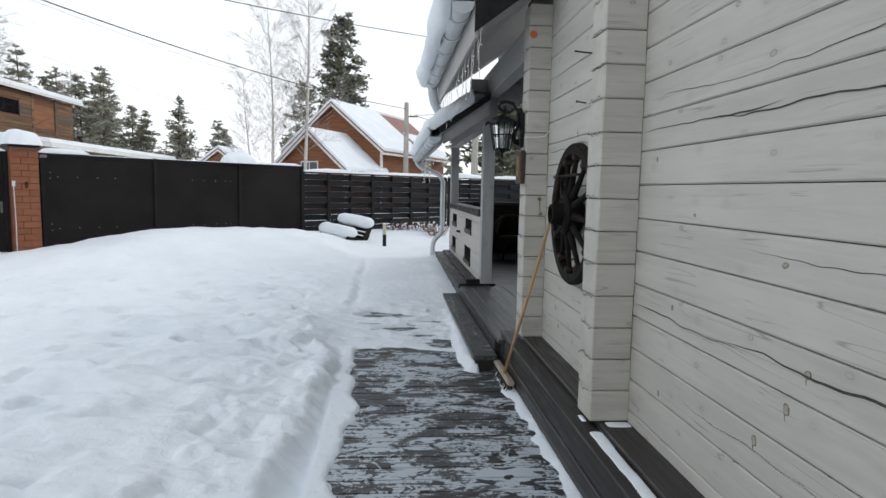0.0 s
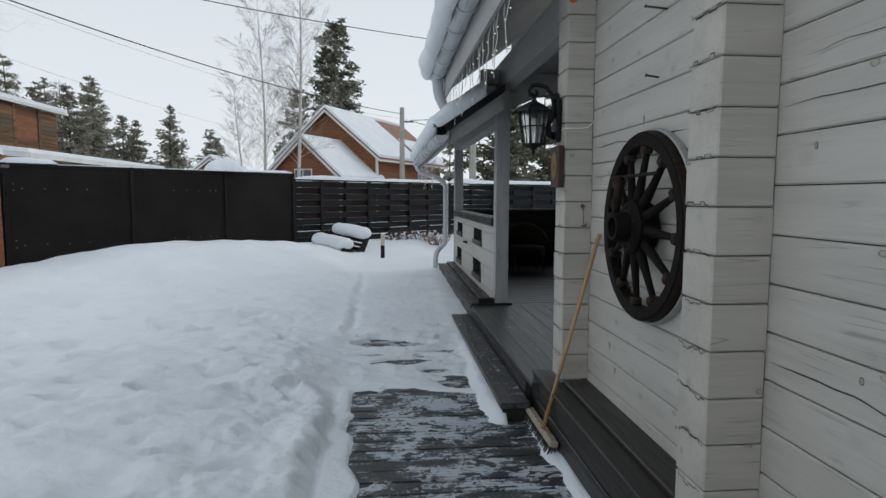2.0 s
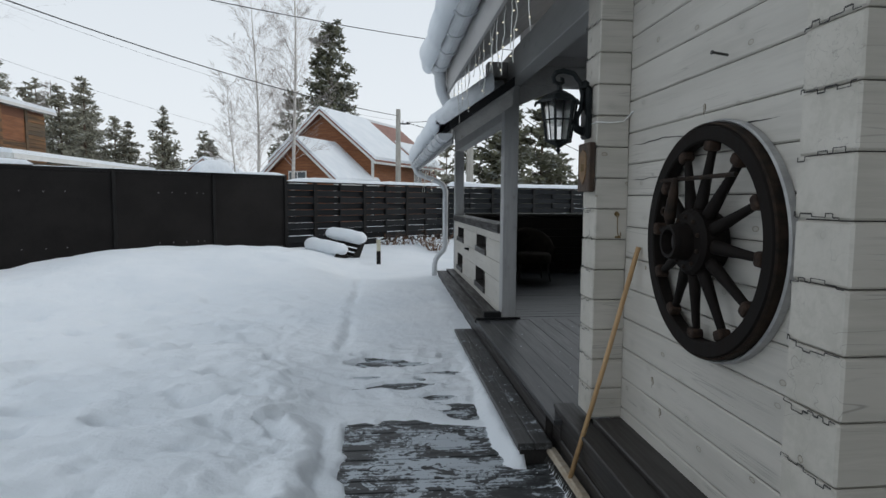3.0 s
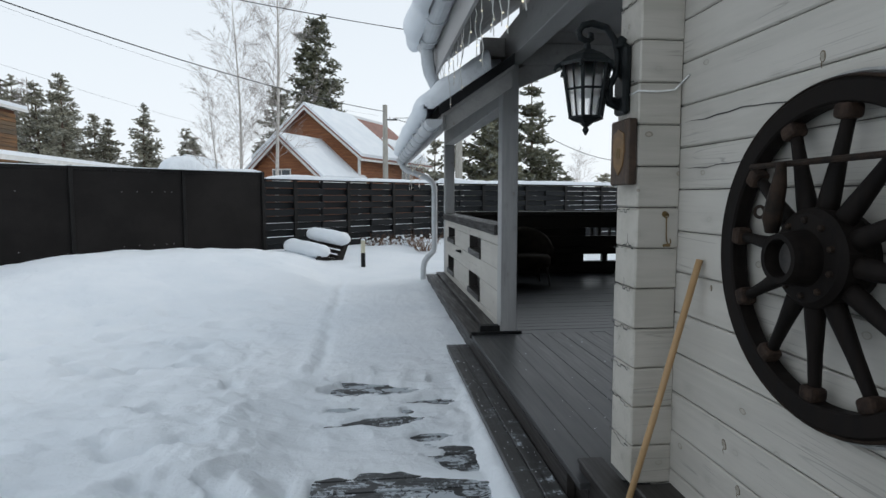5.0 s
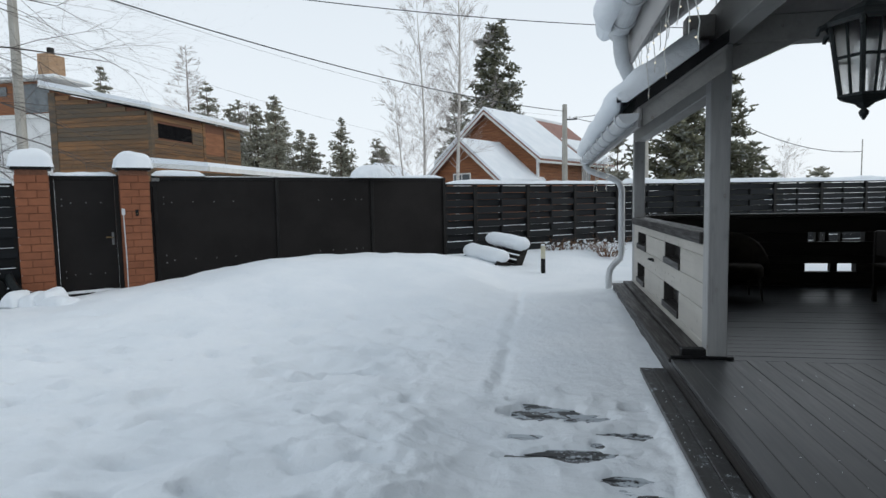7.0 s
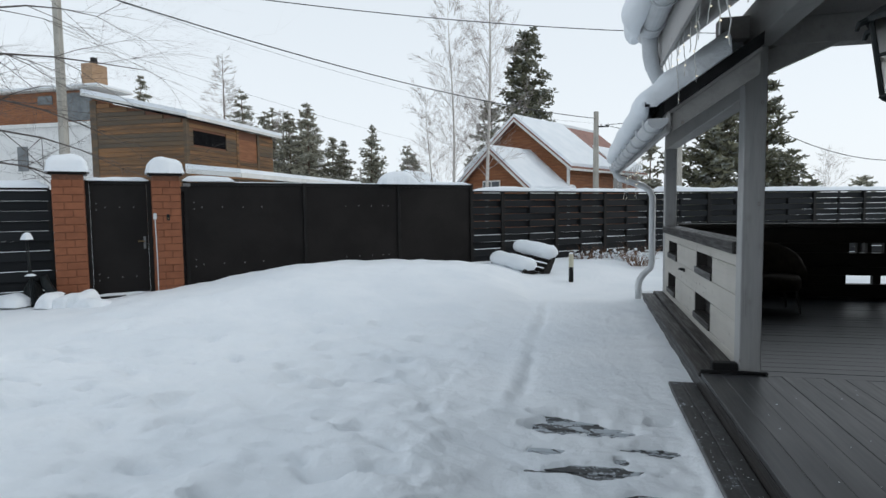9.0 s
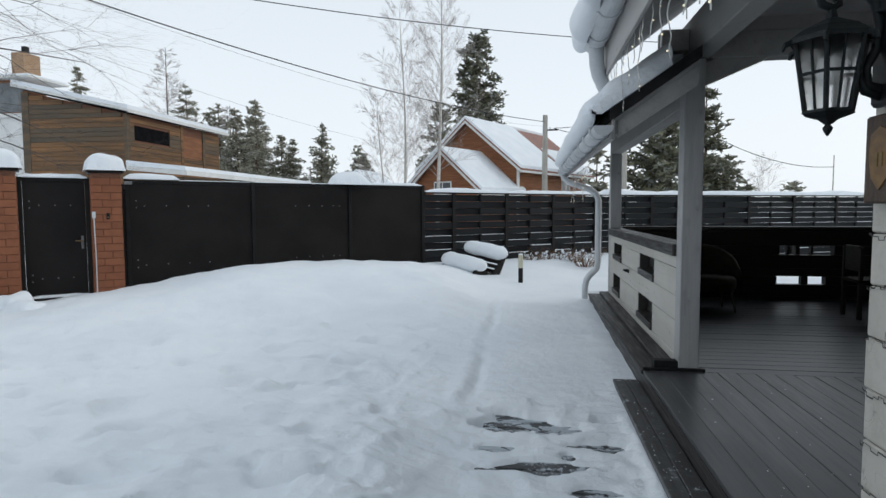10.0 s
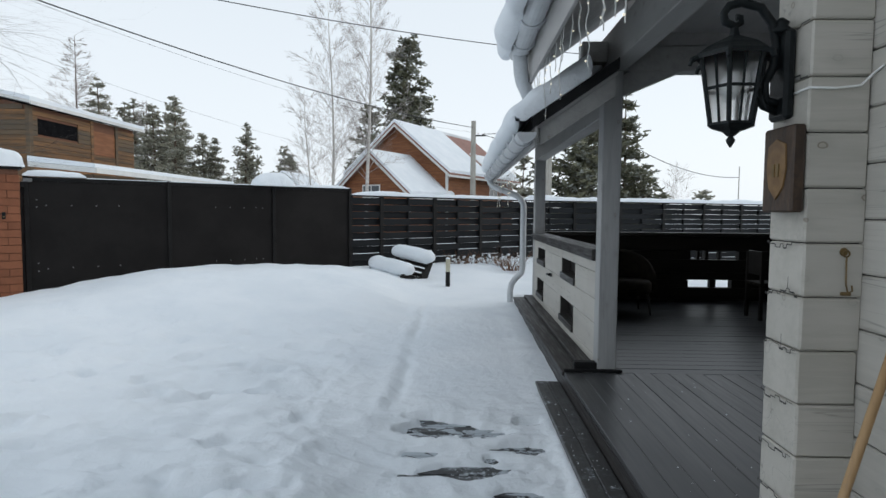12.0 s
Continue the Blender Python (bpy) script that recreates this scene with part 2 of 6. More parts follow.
def part(name, bm, material, parent=None, label="", smooth=False):
    """One mesh object, drawn in world coordinates, under a thing or a part."""
    ob = new(name, mesh_of(name, bm, material, smooth))
    if parent:
        ob.parent = parent
        ob.matrix_parent_inverse = world_of(parent).inverted()
    return tagged(ob, label)


def share(name, me, m, parent):
    """An object on mesh data that others use too, at the pose m in the world."""
    ob = new(name, me)
    ob.parent = parent
    ob.matrix_parent_inverse = world_of(parent).inverted()
    ob.matrix_basis = m
    return ob


def thing(name, at, label, category, group="", kind=""):
    ob = new(name)
    ob.empty_display_size = 0.1
    ob.matrix_basis = Matrix.Translation(at)
    return tagged(ob, label, category, group, kind)


def box(bm, x0, x1, y0, y1, z0, z1, bevel=0.0, m=None, seg=1):
    t = bmesh.new()
    bmesh.ops.create_cube(t, size=1)
    bmesh.ops.transform(t, matrix=Matrix.Translation(((x0 + x1) / 2, (y0 + y1) / 2, (z0 + z1) / 2)) @ Matrix.Diagonal((x1 - x0, y1 - y0, z1 - z0, 1)), verts=t.verts)
    if bevel:
        bmesh.ops.bevel(t, geom=list(t.edges), offset=bevel, segments=seg, affect="EDGES", profile=0.5)
    if m is not None:
        bmesh.ops.transform(t, matrix=m, verts=t.verts)
    join(bm, t)
    return bm


def join(bm, t):
    me = bpy.data.meshes.new("tmp")
    t.to_mesh(me)
    t.free()
    bm.from_mesh(me)
    bpy.data.meshes.remove(me)


def bx(*a, **k):
    return box(bmesh.new(), *a, **k)


def tube(bm, pts, radii, sides=8, cap=True):
    """A tube along points, with one radius or one a point."""
    pts = [Vector(p) for p in pts]
    if not isinstance(radii, (list, tuple)):
        radii = [radii] * len(pts)
    rings, side = [], None
    for i, p in enumerate(pts):
        d = (pts[min(i + 1, len(pts) - 1)] - pts[max(i - 1, 0)]).normalized()
        if side is None:
            side = d.orthogonal().normalized()
        else:
            side = (side - d * side.dot(d))
            side = side.normalized() if side.length > 1e-6 else d.orthogonal().normalized()
        up = d.cross(side)
        rings.append([bm.verts.new(p + radii[i] * (math.cos(a) * side + math.sin(a) * up)) for a in (2 * math.pi * j / sides for j in range(sides))])
    for a, b in zip(rings, rings[1:]):
        for j in range(sides):
            bm.faces.new((a[j], a[(j + 1) % sides], b[(j + 1) % sides], b[j]))
    if cap and sides > 2:
        bm.faces.new(rings[0][::-1])
        bm.faces.new(rings[-1])
    return bm


def lathe(bm, profile, m=None, steps=16):
    """Turns (radius, height) pairs round z."""
    rings = []
    for r, z in profile:
        rings.append([bm.verts.new((r * math.cos(2 * math.pi * j / steps), r * math.sin(2 * math.pi * j / steps), z)) for j in range(steps)])
    for a, b in zip(rings, rings[1:]):
        for j in range(steps):
            bm.faces.new((a[j], a[(j + 1) % steps], b[(j + 1) % steps], b[j]))
    bm.faces.new(rings[0][::-1])
    bm.faces.new(rings[-1])
    if m is not None:
        bmesh.ops.transform(bm, matrix=m, verts=bm.verts)
    return bm


def prism(bm, outline, axis, lo, hi):
    """An outline in the two other axes, pushed along axis from lo to hi."""
    def at(a, b, c):
        return ((c, a, b), (a, c, b), (a, b, c))[axis]
    low = [bm.verts.new(at(a, b, lo)) for a, b in outline]
    high = [bm.verts.new(at(a, b, hi)) for a, b in outline]
    n = len(outline)
    bm.faces.new(low[::-1])
    bm.faces.new(high)
    for i in range(n):
        bm.faces.new((low[i], low[(i + 1) % n], high[(i + 1) % n], high[i]))
    bmesh.ops.recalc_face_normals(bm, faces=bm.faces)
    return bm


def lump(x0, x1, y0, y1, z0, h, seed, n=14, rough=0.02, round_=2.6):
    """A pillow of snow over a rectangle, with uneven rounded edges."""
    bm = bmesh.new()
    nx, ny = n, max(6, int(n * (y1 - y0) / max(0.01, x1 - x0))) if y1 - y0 < 3 * (x1 - x0) else n * 3
    ny = min(ny, 60)
    grid = []
    for i in range(nx + 1):
        row = []
        for j in range(ny + 1):
            u, v = 2 * i / nx - 1, 2 * j / ny - 1
            e = max(0.0, 1 - abs(u) ** round_) * max(0.0, 1 - abs(v) ** (round_ * (y1 - y0) / (x1 - x0) if y1 > y0 else 2))
            x, y = x0 + (x1 - x0) * (u + 1) / 2, y0 + (y1 - y0) * (v + 1) / 2
            w = noise.noise(Vector((x * 3 + seed, y * 3, seed * 1.7)))
            z = z0 + h * e ** 0.45 * (1 + 0.35 * w)
            row.append(bm.verts.new((x + rough * noise.noise(Vector((x * 7, y * 7, seed))), y + rough * noise.noise(Vector((y * 7, x * 7, seed + 9))), z)))
        grid.append(row)
    for i in range(nx):
        for j in range(ny):
            bm.faces.new((grid[i][j], grid[i + 1][j], grid[i + 1][j + 1], grid[i][j + 1]))
    return bm


# ---- the plan, in metres ----
WALL_X, COURSE = 1.21, 0.165
DECK_Z, FLOOR_Z, STEP_Z = 0.12, 0.39, 0.255
GATE_A, FENCE_DIR = Vector((-6.694, 11.207, 0)), Vector((0.7421, 0.6703, 0))
FENCE_CORNER = Vector((1.685, 18.774, 0))


def smooth_step(a, b, x):
    t = min(1, max(0, (x - a) / (b - a)))
    return t * t * (3 - 2 * t)


def nz(x, y, s, seed=0.0):
    return noise.noise(Vector((x * s + seed, y * s - seed, seed * 0.37)))


def path_edge(y):
    return -0.37 - 0.10 * smooth_step(5, 7.5, y) - 0.13 * smooth_step(4.6, 2.8, y) + 0.035 * nz(0, y, 1.3, 4.0) + 0.045 * nz(0, y, 4.0, 8.0) + 0.028 * nz(0, y, 11, 9.0)


def ridged(x, y, s, seed):
    return 1 - abs(2 * nz(x, y, s, seed))


def bare_spot(x, y, cx, cy, hx, hy, tilt):
    dx, dy = x - cx, y - cy
    u, w = dx * math.cos(tilt) + dy * math.sin(tilt), -dx * math.sin(tilt) + dy * math.cos(tilt)
    ragged = 0.62 * nz(x * 0.35, y, 11, 31) + 0.42 * nz(x * 0.5, y, 21, 33)
    return smooth_step(1.35, 0.75, math.hypot(u / hx, w / hy) + ragged)


def snow_height(x, y):
    base = 0.20 + 0.05 * nz(x, y, 0.18, 2.0)
    # the cleared path and the deck under it
    lane = 0.135 + 0.10 * smooth_step(6.3, 8.5, y) + 0.05 * smooth_step(8.5, 12, y)
    lane += 0.006 * nz(x, y, 3.0, 1.0)
    if y < 8.5:
        f = 0.5 + 0.5 * nz(x * 0.8, y * 1.4, 2.6, 5.0) + 0.35 * nz(x * 0.8, y * 1.6, 8.0, 3.0) + 0.25 * nz(x, y, 24, 6.0)
        bare = smooth_step(5.52, 5.30, y + 0.11 * x + 0.10 * nz(x, y, 3, 7) + 0.06 * nz(x, y, 11, 17))
        spots = max(bare_spot(x, y, -0.03, 7.02, 0.36, 0.10, -0.42), 0.95 * bare_spot(x, y, -0.20, 6.93, 0.18, 0.12, 0.2), 0.95 * bare_spot(x, y, 0.49, 6.63, 0.22, 0.075, -0.1), 0.8 * bare_spot(x, y, 0.57, 7.07, 0.12, 0.05, 0.0), bare_spot(x, y, 0.22, 6.45, 0.05, 0.045, 0.0), bare_spot(x, y, 0.52, 5.66, 0.17, 0.20, 0.3), 0.8 * bare_spot(x, y, 0.02, 6.27, 0.34, 0.07, 0.1), 0.8 * bare_spot(x, y, 0.33, 5.98, 0.16, 0.05, 0.0), 0.75 * bare_spot(x, y, -0.25, 6.52, 0.13, 0.08, 0.3))
        lane += -0.080 * bare + 0.028 * (f - 0.42) * bare
        lane += smooth_step(5.4, 5.7, y) * smooth_step(7.9, 7.1, y) * (0.016 * nz(x, y, 4.5, 11) + 0.013 * nz(x * 0.6, y * 1.7, 9, 12) + 0.026 * max(0, ridged(x, y * 1.2, 2.2, 13) - 0.55) + 0.006 * nz(x, y, 22, 19))
        lane -= spots * (lane - 0.09)
    # the trampled bank beside it
    tread = smooth_step(11, 8, y) * smooth_step(-7, -5, x) if y > 0 else 1
    bank = 0.265 - 0.085 * smooth_step(6.0, 4.5, y) * smooth_step(-1.7, -0.5, x) + 0.035 * nz(x, y, 0.8, 12.0) + (0.018 + 0.022 * tread) * nz(x, y * 1.2, 2.4, 14.0)
    bank += tread * (0.034 * (ridged(x * 0.8, y * 1.3, 1.9, 41) - 0.6) + 0.026 * nz(x, y * 1.3, 5.5, 15.0) + 0.020 * nz(x, y * 1.2, 11, 16.0) + 0.016 * nz(x * 0.8, y * 1.3, 20, 18.0) + 0.020 * max(0, ridged(x * 0.8, y * 1.3, 5.0, 43) - 0.65))
    bank -= 0.075 * tread * smooth_step(0.30, 0.48, nz(x, y * 1.5, 3.2, 21.0))
    dx, dy = x + 3.6, y - 11.4
    u, w = dx * 0.80 + dy * 0.60, -dx * 0.60 + dy * 0.80
    mound = 0.28 * math.exp(-(u / 3.1) ** 4 - (w / 1.75) ** 2)
    bank += mound * (1 + 0.16 * nz(x, y, 0.9, 30.0) + 0.05 * nz(x, y, 2.6, 34.0)) + 0.10 * smooth_step(8.5, 10.5, y) * smooth_step(17, 12, y) * smooth_step(-6, -3.5, x)
    bank += 0.05 * smooth_step(5.5, 4.5, y) * math.exp(-((x + 0.55) / 0.16) ** 2) * (0.5 + 1.2 * nz(x, y, 3.1, 71))
    bank += smooth_step(8.0, 9.5, y) * smooth_step(17, 14, y) * (0.016 * nz(x, y, 3.4, 63) + 0.012 * nz(x * 0.8, y, 8.0, 64) + 0.022 * max(0, ridged(x * 0.7, y, 2.6, 65) - 0.7))
    e = path_edge(y)
    jag = (0.045 * nz(x, y, 7, 91) + 0.03 * nz(x, y, 15, 92)) * smooth_step(6.5, 5, y)
    soft = smooth_step(4.7, 7.2, y)
    side = smooth_step(e + 0.01, e - 0.20 - 0.81 * soft, x + 0.6 * jag)
    z = lane + (bank - lane) * side
    z -= 0.026 * smooth_step(6.6, 7.6, y) * smooth_step(12.5, 11, y) * math.exp(-((x - e + 0.02) / 0.05) ** 2) * smooth_step(-0.1, 0.35, nz(0, y, 1.1, 44) + 0.25)
    z += 0.022 * smooth_step(6.6, 7.6, y) * smooth_step(12.5, 11, y) * math.exp(-((x - e + 0.14) / 0.07) ** 2) * (0.6 + nz(0, y, 2.4, 46))
    z += 0.04 * math.exp(-((x + 0.70) / 0.12) ** 2 - ((y - 6.95) / 0.07) ** 2) + 0.03 * math.exp(-((x + 0.62) / 0.06) ** 2 - ((y - 7.35) / 0.10) ** 2)
    out = smooth_step(13.5, 16, y)
    z = z + (base + 0.08 - z) * out * smooth_step(-3.0, -1.0, x) if x > -3 else z
    far = max(smooth_step(13.5, 17, y), smooth_step(-6.0, -9.0, x))
    z = z + (base - z) * far
    z += (1 - far * 0.5) * 0.004 * nz(x, y, 9, 51)
    # a drift leans against the fence and the gate
    if -14 < x < 20 and y > 3:
        along, ahead = (x - GATE_A.x) * FENCE_DIR.x + (y - GATE_A.y) * FENCE_DIR.y, (x - GATE_A.x) * FENCE_DIR.y - (y - GATE_A.y) * FENCE_DIR.x
        rise = 0.11 + 0.17 * smooth_step(0.2, 2.2, along)
        z += rise * smooth_step(2.8, 0.3, ahead) * smooth_step(-6.5, -3.5, along) * smooth_step(-6, -3, ahead)
    # soft drift against the step and the floor edge
    if 0.5 < x < 0.9 and y < 12.5:
        z += 0.02 * smooth_step(0.5, 0.7, x) * smooth_step(5.2, 6.4, y) * (0.6 + nz(x, y, 4, 61))
    if 0.74 < x < 0.94 and y < 4.9:
        z = max(z, 0.10 + 0.042 * smooth_step(0.80, 0.92, x + 0.05 * nz(x, y, 3.0, 81) + 0.03 * nz(x, y, 11, 82)))
    if 0.52 < x < 0.72 and 4.68 < y < 7.7:
        z = max(z, 0.10 + 0.085 * smooth_step(0.54, 0.68, x + 0.05 * nz(x, y, 3.0, 83) + 0.03 * nz(x, y, 12, 84)) * smooth_step(4.66, 4.8, y))
    # snow spilled over the deck's outer edge
    if -0.46 < x < -0.10 and 0.5 < y < 5.6:
        z = max(z, 0.08 + 0.058 * smooth_step(-0.25, -0.33, x + 0.11 * nz(x, y, 2.6, 85) + 0.05 * nz(x, y, 9, 86)))
    if x > 0.94 and y < 13:
        z = min(z, 0.1)
    return z


def spaced(stops):
    out = []
    for a, b, step in stops:
        n = max(1, round((b - a) / step))
        out += [a + (b - a) * i / n for i in range(n)]
    return out + [stops[-1][1]]


def build_ground():
    xs = spaced([(-900, -100, 100), (-100, -20, 10), (-20, -8, 0.6), (-8, -4, 0.10), (-4, -1.2, 0.05), (-1.2, 0.96, 0.022), (0.96, 6, 0.3), (6, 40, 3), (40, 900, 100)])
    ys = spaced([(-900, -60, 100), (-60, -4, 6), (-4, 1.2, 0.3), (1.2, 8.0, 0.03), (8.0, 12, 0.06), (12, 17, 0.10), (17, 32, 0.4), (32, 100, 5), (100, 1500, 120)])
    verts = [(x, y, snow_height(x, y)) for y in ys for x in xs]
    nx = len(xs)
    faces = [(j * nx + i, j * nx + i + 1, (j + 1) * nx + i + 1, (j + 1) * nx + i) for j in range(len(ys) - 1) for i in range(nx - 1)]
    me = bpy.data.meshes.new("ground")
    me.from_pydata(verts, [], faces)
    me.polygons.foreach_set("use_smooth", [True] * len(faces))
    me.materials.append(SNOW)
    return tagged(new("ground", me), "trampled white snow over yard and cleared path", "snow", kind="structure")


build_ground()


# ---- the log house ----
def log_mesh(length, axis, depth, height=COURSE, name="log"):
    """A squared log with eased edges, so that a dark groove stays between courses."""
    bm = bmesh.new()
    size = [depth, depth, height - 0.004]
    size[axis] = length
    box(bm, -size[0] / 2, size[0] / 2, -size[1] / 2, size[1] / 2, -size[2] / 2, size[2] / 2, 0.006)
    return mesh_of(name, bm, LOG if axis == 1 else LOG_END)


Y_CROSS = (2.78, 4.57)
LOG_T, END_T = 0.165, 0.20


def build_house():
    wall = tagged(part("wall_west", bx(WALL_X + 0.02, WALL_X + 0.15, -5.9, 4.72, 0.40, 3.46), CHINK), "white painted log wall with dark joints", "wall", kind="structure")
    course = 0.1665
    me = log_mesh(10.6, 1, LOG_T, course)
    z = 0.360 + course / 2
    while z < 3.5:
        share("log", me, Matrix.Translation((WALL_X + LOG_T / 2, -0.56, z)), wall)
        z += course
    for i, (yc, xw) in enumerate(zip(Y_CROSS, (1.00, 1.03))):
        cross = tagged(part(f"wall_cross_{i + 1}", bx(xw + 0.02, WALL_X - 0.001, yc + 0.02, yc + END_T - 0.02, 0.47, 2.85 + 0.3), CHINK), "white log ends of a cross wall, cracked", "wall", kind="structure")
        end = log_mesh(WALL_X - xw + 0.0, 0, END_T)
        z = 0.465 + COURSE / 2
        while z < 3.05:
            share("log", end, Matrix.Translation(((xw + WALL_X) / 2 + 0.004 * random.uniform(-1, 1), yc + END_T / 2, z)), cross)
            z += COURSE
    tagged(part("wall_north", bx(WALL_X + LOG_T, 7.0, 4.57, 4.57 + END_T, 0.3, 3.16), LOG_END), "white log end wall of the house", "wall", kind="structure")
    # dark plinth: a stepped ledge with a weather board
    for name, dims in (("plinth_board", (0.93, 0.97, -6, 4.9, 0.05, 0.262)), ("plinth_board", (0.934, 0.97, -6, 4.9, 0.268, 0.414)), ("plinth_top", (0.925, 1.05, -6, 4.9, 0.415, 0.44)), ("plinth_sill", (1.05, 1.225, -6, 4.57, 0.30, 0.465))):
        tagged(part(name, bx(*dims, bevel=0.006), SKIRT), "dark brown stained plinth board", "plinth", kind="structure")


build_house()
for i, (x0, x1, y0, y1, h) in enumerate(((0.975, 1.045, 0.9, 2.74, 0.006), (1.075, 1.21, 2.70, 2.778, 0.006), (0.985, 1.02, 2.85, 2.93, 0.008))):
    tagged(part("snow_drift", lump(x0, x1, y0, y1, 0.438 if x0 < 1.05 else 0.463, h, i + 40.0, 10, 0.012, 2.2), SNOW, smooth=True), "thin powder of snow on the plinth", "snow", "snow on the plinth")


# ---- porch and pavilion ----
def boards(parent, mat, x0, x1, y0, y1, z0, z1, width, axis, name="board", gap=0.005):
    """Boards side by side over a rectangle; they run along axis."""
    lo, hi = (y0, y1) if axis == 0 else (x0, x1)
    n = max(1, round((hi - lo) / width))
    w = (hi - lo) / n
    bm = bmesh.new()
    if axis == 0:
        box(bm, x0, x1, -w / 2 + gap / 2, w / 2 - gap / 2, z0, z1, 0.003)
    else:
        box(bm, -w / 2 + gap / 2, w / 2 - gap / 2, y0, y1, z0, z1, 0.003)
    me = mesh_of(name, bm, mat)
    for i in range(n):
        c = lo + (i + 0.5) * w
        dz = random.uniform(-0.0015, 0.0015)
        share(name, me, Matrix.Translation((0, c, dz) if axis == 0 else (c, 0, dz)), parent)


def build_floors():
    base = tagged(part("floor_porch", bx(0.93, 7.0, 4.76, 7.62, 0.02, FLOOR_Z - 0.034), SKIRT), "dark grey boarded porch floor", "floor", kind="structure")
    boards(base, FLOORY, 0.885, 7.0, 4.75, 7.62, FLOOR_Z - 0.032, FLOOR_Z, 0.142, 1, gap=0.0012)
    base = tagged(part("floor_pavilion", bx(0.93, 7.0, 7.63, 12.0, 0.02, FLOOR_Z - 0.036), SKIRT), "glossy dark boarded pavilion floor", "floor", kind="structure")
    boards(base, FLOORX, 1.15, 7.0, 7.63, 12.0, FLOOR_Z - 0.034, FLOOR_Z - 0.002, 0.14, 0, gap=0.0008)
    tagged(part("floor_edge", bx(0.87, 1.15, 7.63, 12.0, FLOOR_Z - 0.034, FLOOR_Z - 0.001, bevel=0.004), SKIRT), "dark board edging the pavilion floor", "floor", kind="structure")
    tagged(part("floor_fascia", bx(0.885, 0.925, 4.92, 12.0, 0.0, FLOOR_Z - 0.035), SKIRT), "dark fascia board under the floor", "floor", kind="structure")
    step = thing("door_step", (0.79, 6.3, 0.1), "dark wooden plank step with snow crumbs along porch", "step")
    for x0, x1 in ((0.675, 0.775), (0.78, 0.88)):
        part("tread", bx(x0, x1, 4.75, 7.82, STEP_Z - 0.04, STEP_Z, bevel=0.004), STEP, step)
    part("riser", bx(0.695, 0.72, 4.78, 7.8, 0.08, STEP_Z - 0.04), SKIRT, step)
    part("riser", bx(0.72, 0.88, 4.78, 4.81, 0.08, STEP_Z - 0.04), SKIRT, step)
    deck = tagged(part("deck", bx(-0.34, 0.93, -3, 8.4, 0.02, DECK_Z - 0.03), SKIRT), "weathered dark deck boards under patchy snow", "deck", kind="structure")
    boards(deck, DECK, -0.36, 0.925, -1.0, 8.4, DECK_Z - 0.028, DECK_Z, 0.135, 0, gap=0.012)


build_floors()

PX0, PX1 = 1.165, 1.325


